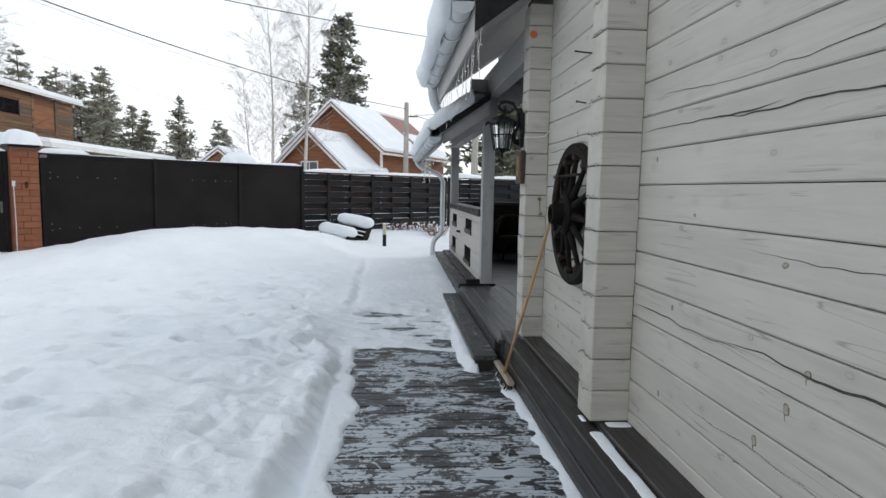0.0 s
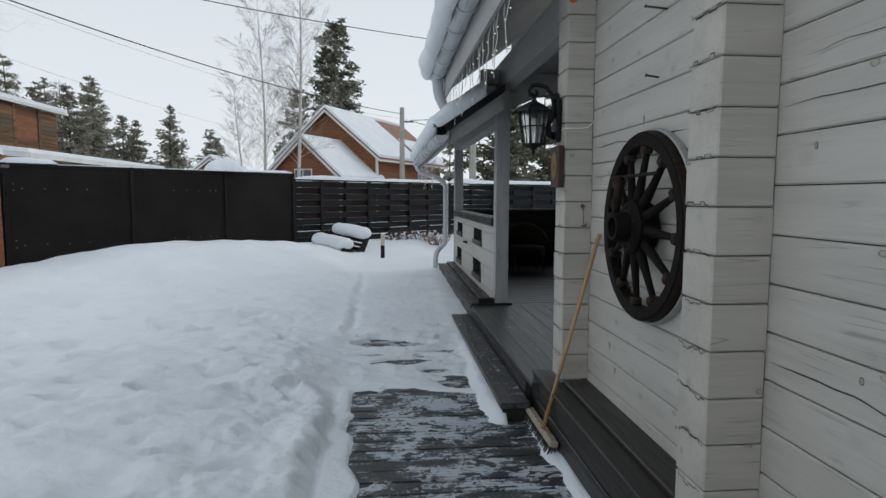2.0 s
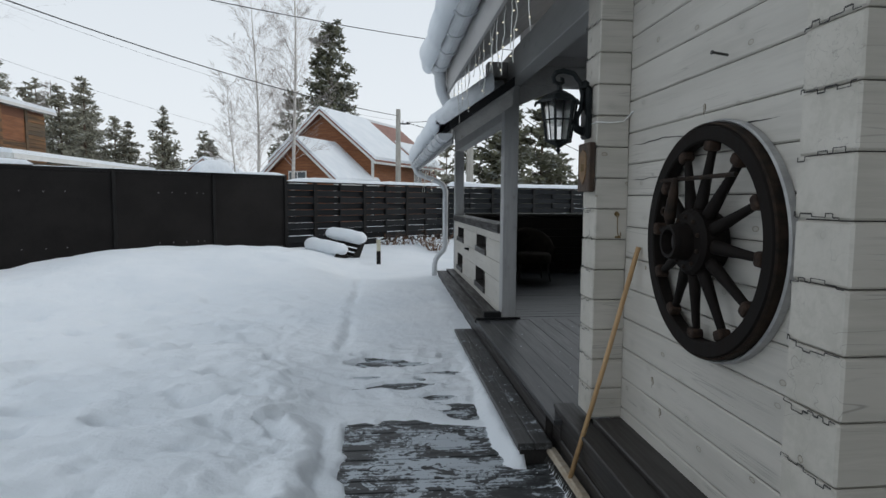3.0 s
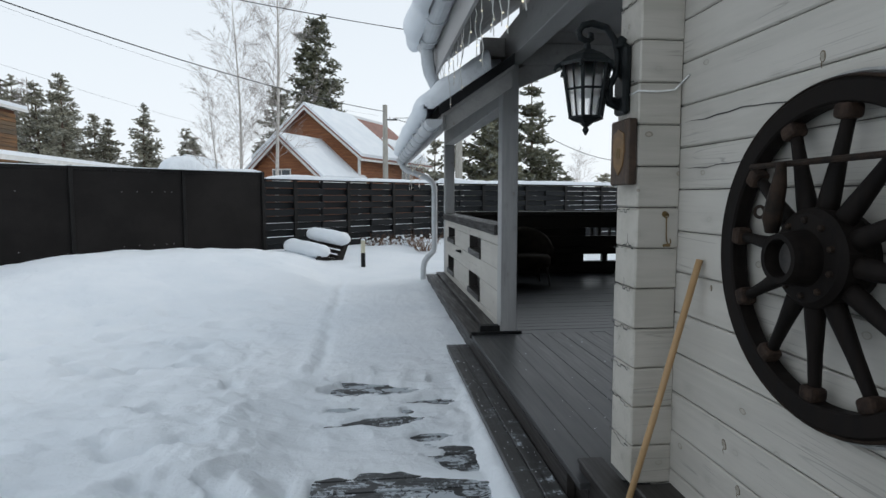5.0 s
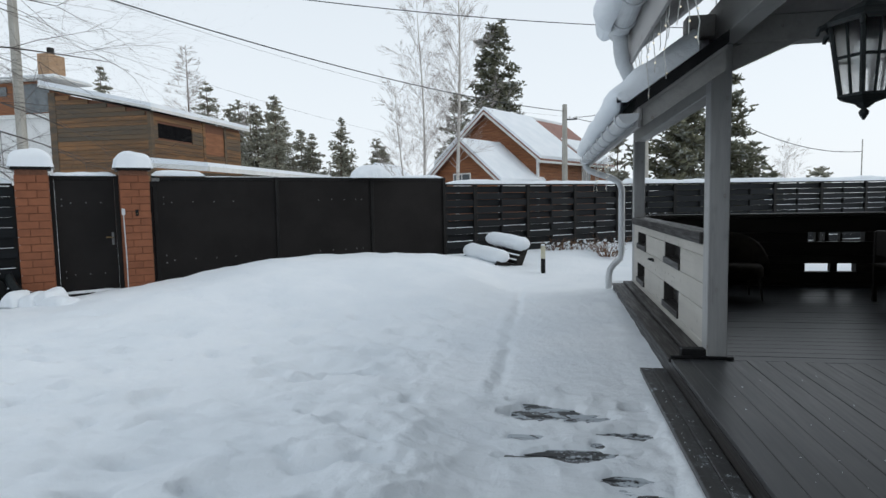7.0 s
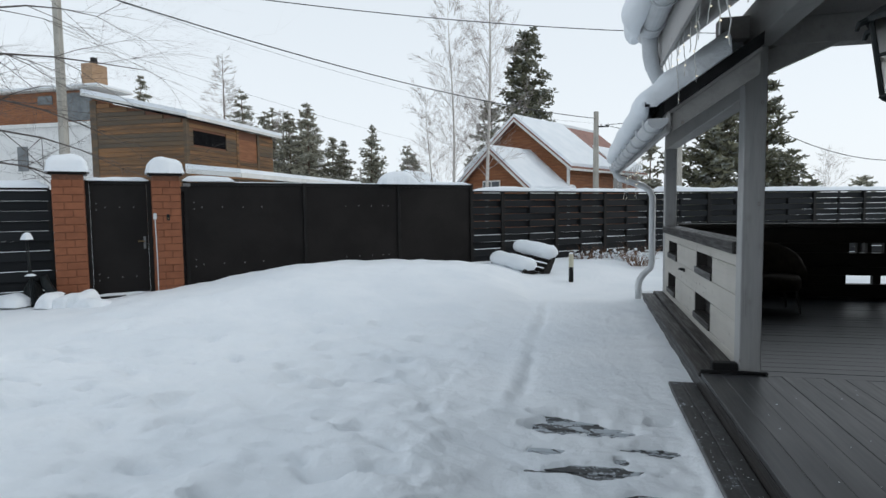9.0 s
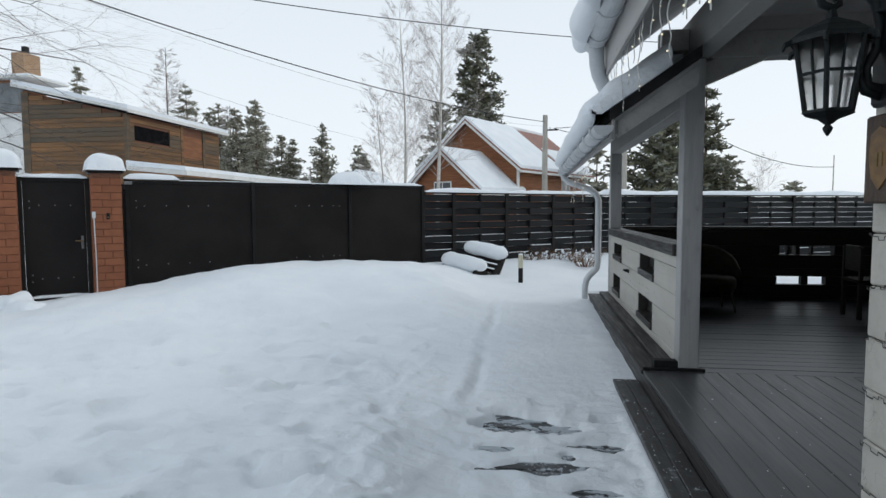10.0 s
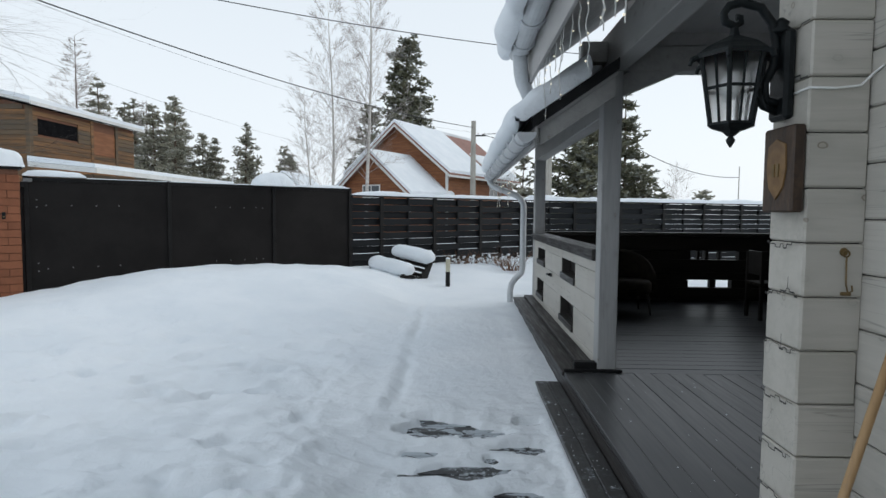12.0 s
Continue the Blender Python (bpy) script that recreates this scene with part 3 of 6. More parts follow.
def build_pavilion():
    for y, top in ((7.66, 2.86), (11.85, 2.5)):
        p = thing("porch_post", (PX0 + 0.08, y + 0.08, FLOOR_Z), "square grey-white wooden post on dark floor", "post", "pavilion posts")
        part("shaft", bx(PX0, PX0 + 0.155, y, y + 0.155, FLOOR_Z, top, bevel=0.006), POST, p)
        if y < 9:
            part("foot_bracket", bx(PX0 - 0.28, PX0 + 0.20, y - 0.035, y - 0.005, FLOOR_Z, FLOOR_Z + 0.022, bevel=0.004), ROOF_EDGE, p, "black metal foot bracket")
            part("foot_plate", bx(PX0 - 0.19, PX0 - 0.005, y - 0.002, y + 0.08, FLOOR_Z, FLOOR_Z + 0.075, bevel=0.006), ROOF_EDGE, p, "black block at the foot")
    for name, dims, label in (("beam_porch", (1.19, 1.345, 4.74, 7.955, 2.862, 3.16), "broad grey-white painted beam under the eaves"), ("beam_cross", (1.35, 7.0, 7.668, 7.83, 2.86, 3.06), "grey-white cross beam above porch"), ("beam_stub", (0.98, 1.186, 7.64, 7.80, 2.92, 3.085), "grey-white sawn stub end of a cross beam"), ("beam_plate", (1.17, 1.32, 7.82, 12.0, 2.5, 2.74), "grey-white beam above pavilion parapet")):
        tagged(part(name, bx(*dims, bevel=0.006), BEAM), label, "beam", kind="structure")
    bm = prism(bmesh.new(), [(1.325, 2.66), (1.80, 2.862), (1.40, 2.862), (1.325, 2.83)], 1, 7.69, 7.80)
    tagged(part("beam_brace", bm, BEAM), "short grey-white knee brace", "beam", kind="structure")
    # the ceiling over porch and pavilion, and the closing walls; the east one is unseen, added to darken the inside
    tagged(part("ceiling", bx(1.345, 7.0, 4.74, 7.70, 3.17, 3.2), SOFFIT), "grey boarded ceiling over the porch", "ceiling", kind="structure")
    tagged(part("ceiling", bx(2.85, 7.0, 7.82, 12.3, 4.0, 4.04), SOFFIT), "grey boarded ceiling over the pavilion", "ceiling", kind="structure")
    tagged(part("wall_gable", bx(1.35, 7.0, 7.705, 7.80, 3.062, 4.4), SOFFIT), "grey boarding above the cross beam", "wall", kind="structure")
    tagged(part("wall_east", bx(7.0, 7.15, 4.57, 12.3, 0.0, 4.1), DARKIN), "unseen dark wall added to darken the pavilion", "wall", kind="structure")
    # west parapet: log courses with staggered openings; white outside
    par = tagged(part("parapet_west", bx(PX0 + 0.005, PX0 + 0.15, 7.82, 11.85, 0.375, 0.408), SKIRT), "white log parapet with staggered openings", "parapet", kind="structure")
    holes = {1: ((8.75, 9.54), (10.85, 11.52)), 3: ((8.70, 9.49), (10.74, 11.48))}
    zs = (0.41, 0.49, 0.765, 0.975, 1.205, 1.30)
    for r in range(5):
        a, lo, hi = 7.82, zs[r] + 0.001, zs[r + 1] - 0.002
        for c, d in holes.get(r, ()) + ((11.85, 11.85),):
            part("log", bx(PX0 + 0.005, PX0 + 0.15, a, c, lo, hi, bevel=0.005), LOG, par)
            if d > c:
                part("lining", bx(PX0 - 0.012, PX0 + 0.152, c + 0.002, d - 0.002, lo, lo + 0.07, bevel=0.003), SKIRT, par, "dark ledge in an opening")
                part("lining", bx(PX0 + 0.012, PX0 + 0.149, d - 0.02, d - 0.001, lo + 0.072, hi), SKIRT, par, "dark reveal of an opening")
                part("lining", bx(PX0 + 0.11, PX0 + 0.149, c + 0.002, d - 0.022, lo + 0.072, hi), SKIRT, par, "dark board behind an opening")
            a = d
    tagged(part("parapet_rail", bx(PX0 - 0.03, PX0 + 0.175, 7.82, 11.848, 1.302, 1.40, bevel=0.008), SKIRT), "dark cap rail on the parapet", "rail", kind="structure")
    tagged(part("parapet_sill", bx(PX0 - 0.13, PX0 + 0.004, 7.82, 12.0, FLOOR_Z, 0.425, bevel=0.006), SKIRT), "dark sloping sill board at parapet foot", "sill", kind="structure")
    hook = thing("cleat_hook", (PX0, 10.2, 0.93), "small black iron cleat on white parapet", "hook")
    part("base", bx(PX0 - 0.012, PX0 + 0.004, 10.14, 10.26, 0.91, 0.95, bevel=0.003), IRON, hook)
    part("horn", tube(bmesh.new(), [(PX0 - 0.01, 10.2, 0.935), (PX0 - 0.05, 10.19, 0.94), (PX0 - 0.06, 10.08, 0.955), (PX0 - 0.055, 10.0, 0.945)], [0.016, 0.016, 0.013, 0.009], 7), IRON, hook, smooth=True)
    # north parapet, dark inside, with the same openings
    par = tagged(part("parapet_north", bx(1.33, 7.0, 11.86, 11.995, 0.375, 0.408), SKIRT), "dark parapet with small log openings", "parapet", kind="structure")
    holes = {1: ((3.52, 4.18), (5.4, 6.0)), 4: ((3.55, 4.28),)}
    zs = (0.41, 0.585, 0.705, 0.82, 1.015, 1.15, 1.36)
    for r in range(6):
        a = 1.33
        for c, d in holes.get(r, ()) + ((7.0, 7.0),):
            part("log", bx(a, c, 11.86, 11.995, zs[r] + 0.001, zs[r + 1] - 0.002, bevel=0.004), DARKIN, par)
            a = d
    # One post in the lower slot; three bars added to darken the upper one.
    for x, w, r in ((3.86, 0.09, 1), (3.66, 0.035, 4), (3.78, 0.05, 4), (3.98, 0.03, 4)):
        part("baluster", bx(x, x + w, 11.89, 11.97, zs[r] + 0.001, zs[r + 1] - 0.002), DARKIN, par)
    tagged(part("parapet_rail", bx(1.345, 7.0, 11.83, 12.02, 1.362, 1.425, bevel=0.008), SKIRT), "dark cap rail on the parapet", "rail", kind="structure")


build_pavilion()


def roof_slab(name, slope, x0, x1, y0, y1, lo, hi, mat, label, cat="roof"):
    bm = prism(bmesh.new(), [(x0, slope(x0) + lo), (x1, slope(x1) + lo), (x1, slope(x1) + hi), (x0, slope(x0) + hi)], 1, y0, y1)
    return tagged(part(name, bm, mat), label, cat, kind="structure")


def roof_snow(slope, x0, x1, y0, y1, lo, thick, seed, droop=0.06):
    """Snow on a slope: its lower edge rounds over and sags past the eave, its ends are soft."""
    bm = bmesh.new()
    nu, ny = 26, max(8, round((y1 - y0) / 0.09))
    rows = []
    for j in range(ny + 1):
        y = y0 + (y1 - y0) * j / ny
        tip = min(1.0, (min(y - y0, y1 - y) + 0.02) / 0.16) ** 0.5
        row = []
        for i in range(nu + 1):
            u = i / nu
            w = nz(u * 3, y, 1.7, seed)
            if u < 0.4:
                a = math.pi * (u / 0.4) * 0.9 - math.pi * 0.55
                r = thick * (0.52 + 0.10 * w)
                sag = droop * (1 + 0.8 * nz(0, y, 2.4, seed + 5))
                x = x0 - r * math.cos(a) * tip * 0.8 - sag
                z = slope(x0) + lo + r + r * math.sin(a) * tip - sag * 1.1
            else:
                x = x0 + (x1 - x0) * ((u - 0.4) / 0.6) ** 1.6
                z = slope(x) + lo + thick * (0.2 + 0.8 * tip) * (1 + 0.15 * w)
            row.append(bm.verts.new((x, y + (0.02 * w if 0 < j < ny else 0), z)))
        rows.append(row)
    for a, b in zip(rows, rows[1:]):
        for i in range(nu):
            bm.faces.new((a[i], b[i], b[i + 1], a[i + 1]))
    for row in (rows[0], rows[-1]):
        low = [bm.verts.new((v.co.x, v.co.y, min(v.co.z, slope(max(v.co.x, x0)) + lo))) for v in row]
        for i in range(nu):
            bm.faces.new((row[i], row[i + 1], low[i + 1], low[i]))
    bmesh.ops.recalc_face_normals(bm, faces=bm.faces)
    return tagged(part("roof_snow", bm, SNOW, smooth=True), "thick sagging snow on the roof", "snow", kind="structure")


def up_slope(x):
    return 2.865 + (x - 0.594) * 0.74


def low_slope(x):
    return 2.305 + (x - 0.5) * 0.69


def main_slope(x):
    return 3.62 + (x - 0.7) * 0.70


def build_roofs():
    roof_slab("roof_main", main_slope, 0.7, 7.0, -6.3, 4.2, 0.0, 0.12, ROOF_EDGE, "dark house roof under deep snow")
    roof_slab("roof_snow", main_slope, 0.68, 7.0, -6.3, 4.2, 0.125, 0.40, SNOW, "thick snow on the house roof", "snow")
    roof_slab("roof_porch", up_slope, 0.56, 5.0, 4.32, 7.93, 0.21, 0.28, ROOF_EDGE, "dark porch roof under deep snow")
    soffit = roof_slab("soffit", up_slope, 0.59, 5.0, 4.33, 7.93, 0.012, 0.028, CHINK, "boarded pale soffit under the eaves", "soffit")
    bm = prism(bmesh.new(), [(0.592, up_slope(0.592) - 0.012), (3.2, up_slope(3.2) - 0.012), (3.2, up_slope(3.2) + 0.011), (0.592, up_slope(0.592) + 0.011)], 1, -0.062, 0.062)
    me = mesh_of("board", bm, SOFFIT)
    y = 4.40
    while y < 7.9:
        share("board", me, Matrix.Translation((0, y, random.uniform(-0.001, 0.001))), soffit)
        y += 0.1275
    tagged(part("fascia", bx(0.56, 0.588, 4.32, 7.95, 2.76, 3.05, bevel=0.004), SOFFIT), "pale fascia board behind the gutter", "fascia", kind="structure")
    bm = prism(bmesh.new(), [(0.56, 2.80), (1.0, 2.80 + 0.33), (1.0, 3.46), (0.56, 3.13)], 1, 4.29, 4.318)
    tagged(part("verge", bm, ROOF_EDGE), "black verge edge of the porch roof", "fascia", kind="structure")
    roof_snow(up_slope, 0.46, 3.2, 4.30, 7.98, 0.285, 0.25, 3.0, 0.075)
    roof_slab("roof_pavilion", low_slope, 0.54, 1.165, 7.2, 12.45, 0.0, 0.085, ROOF_EDGE, "low pavilion roof with black edge")
    roof_slab("roof_pavilion", low_slope, 1.166, 2.95, 7.84, 12.45, 0.0, 0.085, ROOF_EDGE, "low pavilion roof behind the post")
    roof_slab("roof_snow", low_slope, 1.17, 2.95, 7.84, 12.45, 0.088, 0.28, SNOW, "thick snow on the pavilion roof", "snow")
    roof_slab("soffit", low_slope, 0.56, 1.165, 7.24, 12.42, -0.03, -0.003, SOFFIT, "boarded pale soffit of the pavilion", "soffit")
    tagged(part("fascia", bx(0.555, 0.58, 7.22, 12.44, 2.20, 2.35, bevel=0.004), SOFFIT), "pale fascia board behind the gutter", "fascia", kind="structure")
    bm = prism(bmesh.new(), [(0.60, 2.37), (1.16, 2.75), (1.16, 2.58), (0.60, 2.21)], 1, 7.26, 7.30)
    tagged(part("fascia", bm, BEAM), "grey-white rafter board under the black edge", "fascia", kind="structure")
    roof_snow(low_slope, 0.48, 0.965, 7.2, 12.5, 0.09, 0.20, 11.0, 0.04)
    roof_snow(low_slope, 0.93, 1.165, 7.74, 12.5, 0.09, 0.20, 12.0, 0.03)


build_roofs()


def gutter(x, z, y0, y1, label, r=0.068):
    g = thing("gutter", (x, y0, z), label, "gutter")
    bm = bmesh.new()
    n = 10
    rows = []
    for y in (y0, y1):
        rows.append([bm.verts.new((x + q * math.cos(a), y, z + q * math.sin(a))) for q, sgn in ((r, 1), (r - 0.006, -1)) for a in [math.pi + math.pi * (i if sgn > 0 else n - i) / n for i in range(n + 1)]])
    m = len(rows[0])
    for i in range(m):
        bm.faces.new((rows[0][i], rows[0][(i + 1) % m], rows[1][(i + 1) % m], rows[1][i]))
    part("trough", bm, GUTTER, g)
    for y in (y0, y1):
        t = bmesh.new()
        lathe(t, [(r + 0.002, -0.006), (r + 0.002, 0.006)], Matrix.Translation((x, y, z)) @ Matrix.Rotation(radians(90), 4, "X"), 20)
        for v in t.verts:
            v.co.z = min(v.co.z, z + 0.004)
        part("end_cap", t, GUTTER, g)
    y = y0 + 0.25
    while y < y1:
        part("bracket", tube(bmesh.new(), [(x + (r + 0.006) * math.cos(a), y, z + (r + 0.006) * math.sin(a)) for a in [math.pi * (0.9 + 1.2 * i / 12) for i in range(13)]], 0.009, 6), GUTTER, g)
        y += 0.55
    return g


g1 = gutter(0.475, 3.02, 4.34, 7.72, "grey-white half-round gutter filled with snow", 0.083)
part("downspout", tube(bmesh.new(), [(0.475, 7.58, 2.97), (0.478, 7.60, 2.90), (0.487, 7.64, 2.84), (0.51, 7.70, 2.77), (0.55, 7.76, 2.71), (0.58, 7.80, 2.66), (0.595, 7.82, 2.59)], [0.058] * 6 + [0.052], 14), GUTTER, g1, "short elbow pipe", True)
g2 = gutter(0.485, 2.285, 7.12, 12.45, "grey-white half-round gutter with icy snow")
part("downspout", tube(bmesh.new(), [(0.485, 12.25, 2.25), (0.50, 12.24, 2.17), (0.56, 12.22, 2.11), (0.90, 12.13, 1.98), (0.98, 12.12, 1.92), (1.02, 12.11, 1.82), (1.02, 12.11, 0.86), (1.0, 12.1, 0.76), (0.9, 12.1, 0.66), (0.85, 12.1, 0.58), (0.83, 12.1, 0.48), (0.83, 12.1, 0.24)], 0.048, 14), GUTTER, g2, "bent downpipe to the snow", True)


# ---- fence, gate and pillars ----
THETA = math.atan2(FENCE_DIR.y, FENCE_DIR.x)
FENCE_M = Matrix.Translation(GATE_A) @ Matrix.Rotation(THETA, 4, "Z")
BACK_M = Matrix.Translation(FENCE_CORNER) @ Matrix.Rotation(math.atan2(0.418, 0.937), 4, "Z")


def local(ob, m):
    """Things drawn along a fence in its own frame, set at m."""
    ob.matrix_basis = m @ ob.matrix_basis
    return ob


def long_cap(m, x0, x1, half, z, h, seed):
    """A roll of snow along the top of a fence, thicker here and there."""
    bm = bmesh.new()
    n, k = max(10, round((x1 - x0) / 0.16)), 8
    rows = []
    for i in range(n + 1):
        x = x0 + (x1 - x0) * i / n
        e = min(1, (min(x - x0, x1 - x) + 0.01) / 0.12) ** 0.5
        hh = h * e * (0.75 + 0.6 * noise.noise(Vector((x * 0.8, seed, 0))) + 0.2 * noise.noise(Vector((x * 4, seed, 3))))
        w = half * (0.9 + 0.35 * noise.noise(Vector((x * 1.5, seed, 7))))
        rows.append([bm.verts.new((x, -w * math.cos(math.pi * j / k), z + max(0.01, hh) * math.sin(math.pi * j / k) ** 0.7)) for j in range(k + 1)])
    for a, b in zip(rows, rows[1:]):
        for j in range(k):
            bm.faces.new((a[j], b[j], b[j + 1], a[j + 1]))
    for r in (rows[0][::-1], rows[-1]):
        bm.faces.new(r)
    ob = part("snow_drift", bm, SNOW, smooth=True)
    ob.matrix_basis = m
    return tagged(ob, "uneven roll of snow along the fence top", "snow")


bolt_mesh = mesh_of("bolt", lathe(bmesh.new(), [(0.011, 0), (0.009, 0.006), (0.003, 0.009)], Matrix.Rotation(radians(90), 4, "X"), 8), BOLT)


def build_gate():
    gate = thing("sliding_gate", (0, 0, 0), "brown-black sheet metal sliding gate in three panels", "gate")
    joints = (0.34, 2.346, 4.234, 5.925)
    bolts = ((0.25, 0.58, 0.92, 1.24), (0.79, 1.05, 1.31, 1.54, 1.67), ())
    for i, (a, b) in enumerate(zip(joints, joints[1:])):
        p = part("panel", bx(a + 0.032, b - 0.032, -0.012, 0.012, 0.30, 2.12, bevel=0.002), GATE, gate)
        for z in (0.79, 1.755):
            for q, x in enumerate(bolts[i]):
                share("bolt", bolt_mesh, Matrix.Translation((a + x, -0.013, z + 0.004 * (q % 2))), p)
        for z in (0.88, 0.76, 1.84, 1.73) if i == 0 else ():
            share("bolt", bolt_mesh, Matrix.Translation((a + 0.13, -0.013, z)), p)
        part("rail", bx(a + 0.032, b - 0.032, -0.03, 0.03, 2.12, 2.175, bevel=0.004), GATE_FRAME, gate)
        part("rail", bx(a + 0.032, b - 0.032, -0.03, 0.03, 0.24, 0.30, bevel=0.004), GATE_FRAME, gate)
    for x in joints:
        part("stile", bx(x - 0.031, x + 0.031, -0.045, 0.045, 0.22, 2.19, bevel=0.005), GATE_FRAME, gate)
    part("stile", bx(0.256, 0.306, -0.03, 0.06, 0.22, 2.08, bevel=0.004), GATE_FRAME, gate)
    part("track", bx(0.36, 5.9, -0.06, -0.046, 0.24, 0.36), GATE_FRAME, gate)
    part("catch", bx(0.255, 0.31, -0.10, -0.03, 2.02, 2.10, bevel=0.006), GATE_FRAME, gate)
    part("guide", bx(0.30, 0.42, -0.07, 0.05, 2.10, 2.155, bevel=0.006), BOLT, gate, "worn steel guide roller bracket")
    local(gate, FENCE_M)
    long_cap(FENCE_M, 0.30, 1.12, 0.09, 2.19, 0.09, 1.0)
    long_cap(FENCE_M, 1.13, 4.2, 0.045, 2.178, 0.016, 4.0)
    long_cap(FENCE_M, 4.27, 5.9, 0.06, 2.178, 0.06, 2.0)
    wicket = thing("wicket_door", (-0.62, 0, 0.3), "dark metal wicket door with lever handle", "door")
    leaf = part("leaf", bx(-1.03, -0.24, -0.02, 0.02, 0.40, 2.13, bevel=0.004), GATE, wicket)
    for z in (0.66, 1.77):
        for q in range(3):
            share("bolt", bolt_mesh, Matrix.Translation((-0.83 + q * 0.2, -0.021, z)), leaf)
    for z in (0.72, 0.62, 1.83, 1.73):
        share("bolt", bolt_mesh, Matrix.Translation((-0.95, -0.021, z)), leaf)
    part("jamb", bx(-0.236, -0.172, -0.05, 0.05, 0.32, 2.2, bevel=0.004), GATE_FRAME, wicket)
    part("jamb", bx(-1.088, -1.034, -0.05, 0.05, 0.32, 2.2, bevel=0.004), GATE_FRAME, wicket)
    part("lintel", bx(-1.033, -0.237, -0.05, 0.05, 2.13, 2.18, bevel=0.004), GATE_FRAME, wicket)
    part("threshold", bx(-1.03, -0.24, -0.16, 0.05, 0.31, 0.375, bevel=0.004), GATE_FRAME, wicket)
    plate = part("handle_plate", bx(-0.31, -0.275, -0.03, -0.021, 1.10, 1.30, bevel=0.004), BOLT, wicket, "worn steel handle plate")
    part("lever", tube(bmesh.new(), [(-0.292, -0.03, 1.22), (-0.292, -0.07, 1.22), (-0.39, -0.075, 1.225)], 0.010, 8), BRASS, plate, smooth=True)
    local(wicket, FENCE_M)
    long_cap(FENCE_M, -1.07, -0.20, 0.08, 2.185, 0.10, 5.0)
    long_cap(FENCE_M, -1.0, -0.27, 0.09, 0.372, 0.05, 6.0)
    cable = thing("bell_cable", (-0.14, -0.2, 0.3), "white cable and bell box on brick pillar", "cable")
    part("cord", tube(bmesh.new(), [(-0.135, -0.222, 0.3), (-0.13, -0.222, 0.9), (-0.14, -0.222, 1.58)], 0.008, 6), GUTTER, cable)
    part("box", bx(-0.165, -0.115, -0.245, -0.212, 1.57, 1.67, bevel=0.006), GUTTER, cable)
    local(cable, FENCE_M)
    bell = thing("door_bell", (0.06, -0.21, 1.4), "small black door bell on brick pillar", "bell")
    part("plate", bx(0.03, 0.075, -0.235, -0.211, 1.55, 1.65, bevel=0.006), IRON, bell)
    part("button", lathe(bmesh.new(), [(0.011, 0), (0.009, 0.006)], Matrix.Translation((0.052, -0.235, 1.585)) @ Matrix.Rotation(radians(90), 4, "X"), 10), BRASS, bell)
    local(bell, FENCE_M)


def build_pillar(s, seed):
    w = 0.21
    p = thing("brick_pillar", (s, 0, 0), "orange-brown brick gate pillar with snow dome", "pillar", "gate pillars")
    core = part("core", bx(s - w + 0.012, s + w - 0.012, -w + 0.012, w - 0.012, 0.15, 2.265), MORTAR, p)
    lengths = (0.262, 0.148)
    meshes = [mesh_of("brick", bx(-q / 2, q / 2, -0.03, 0.03, -0.0535, 0.0535, bevel=0.005), BRICK) for q in lengths]
    for r in range(18):
        z = 0.205 + r * 0.1135
        for side in range(4):
            rot = Matrix.Rotation(side * math.pi / 2, 4, "Z")
            if side in (2, 3) and s < -1:
                continue
            order = (0, 1) if (r + side) % 2 else (1, 0)
            x = -w
            for k in order:
                q = lengths[k]
                share("brick", meshes[k], Matrix.Translation((s, 0, z)) @ rot @ Matrix.Translation((x + q / 2 + 0.001, -w + 0.03 - random.uniform(0, 0.004), 0)), core)
                x += q + 0.006
    part("cap", bx(s - w - 0.035, s + w + 0.035, -w - 0.035, w + 0.035, 2.265, 2.325, bevel=0.01), GATE_FRAME, p, "dark metal pillar cap")
    local(p, FENCE_M)
    ob = part("snow_drift", lump(s - 0.285, s + 0.285, -0.29, 0.29, 2.305, 0.27, seed, 18, 0.02, 3.4), SNOW, smooth=True)
    ob.matrix_basis = FENCE_M
    tagged(ob, "tall rounded snow dome on brick pillar", "snow", "pillar snow domes")


def build_slats(m, x0, x1, top, name, first, label, half=0.073):
    """Basket-woven board fence: boards pass in front of one post and behind the next."""
    fence = thing(name, (0, 0, 0), label, "fence")
    bay, rows, pitch = 0.80, 12, 0.150
    n = round((x1 - x0) / bay)
    bay = (x1 - x0) / n
    bms = bmesh.new()
    box(bms, -bay / 2 - 0.02, bay / 2 + 0.02, -0.009, 0.009, -half, half, 0.003)
    me = mesh_of("slat", bms, SLAT)
    for i in range(n):
        for r in range(rows):
            s = 1 if (i + r) % 2 else -1
            z = top - 0.09 - r * pitch
            if z < 0.2:
                continue
            share("slat", me, Matrix.Translation((x0 + (i + 0.5) * bay, s * 0.032, z)) @ Matrix.Rotation(radians(random.uniform(-0.25, 0.25)), 4, "Y") @ Matrix.Rotation(radians(random.uniform(-3, 3)), 4, "X"), fence)
    for i in range(n + 1):
        x = x0 + i * bay
        part("post", bx(x - 0.03, x + 0.03, -0.02, 0.02, 0.05, top, bevel=0.003), GATE_FRAME, fence)
        if i % 2 == first:
            part("post_cover", bx(x - 0.045, x + 0.045, -0.06, -0.045, 0.05, top, bevel=0.003), GATE_FRAME, fence)
    part("cap_rail", bx(x0, x1, -0.06, 0.06, top, top + 0.03, bevel=0.003), GATE_FRAME, fence)
    local(fence, m)


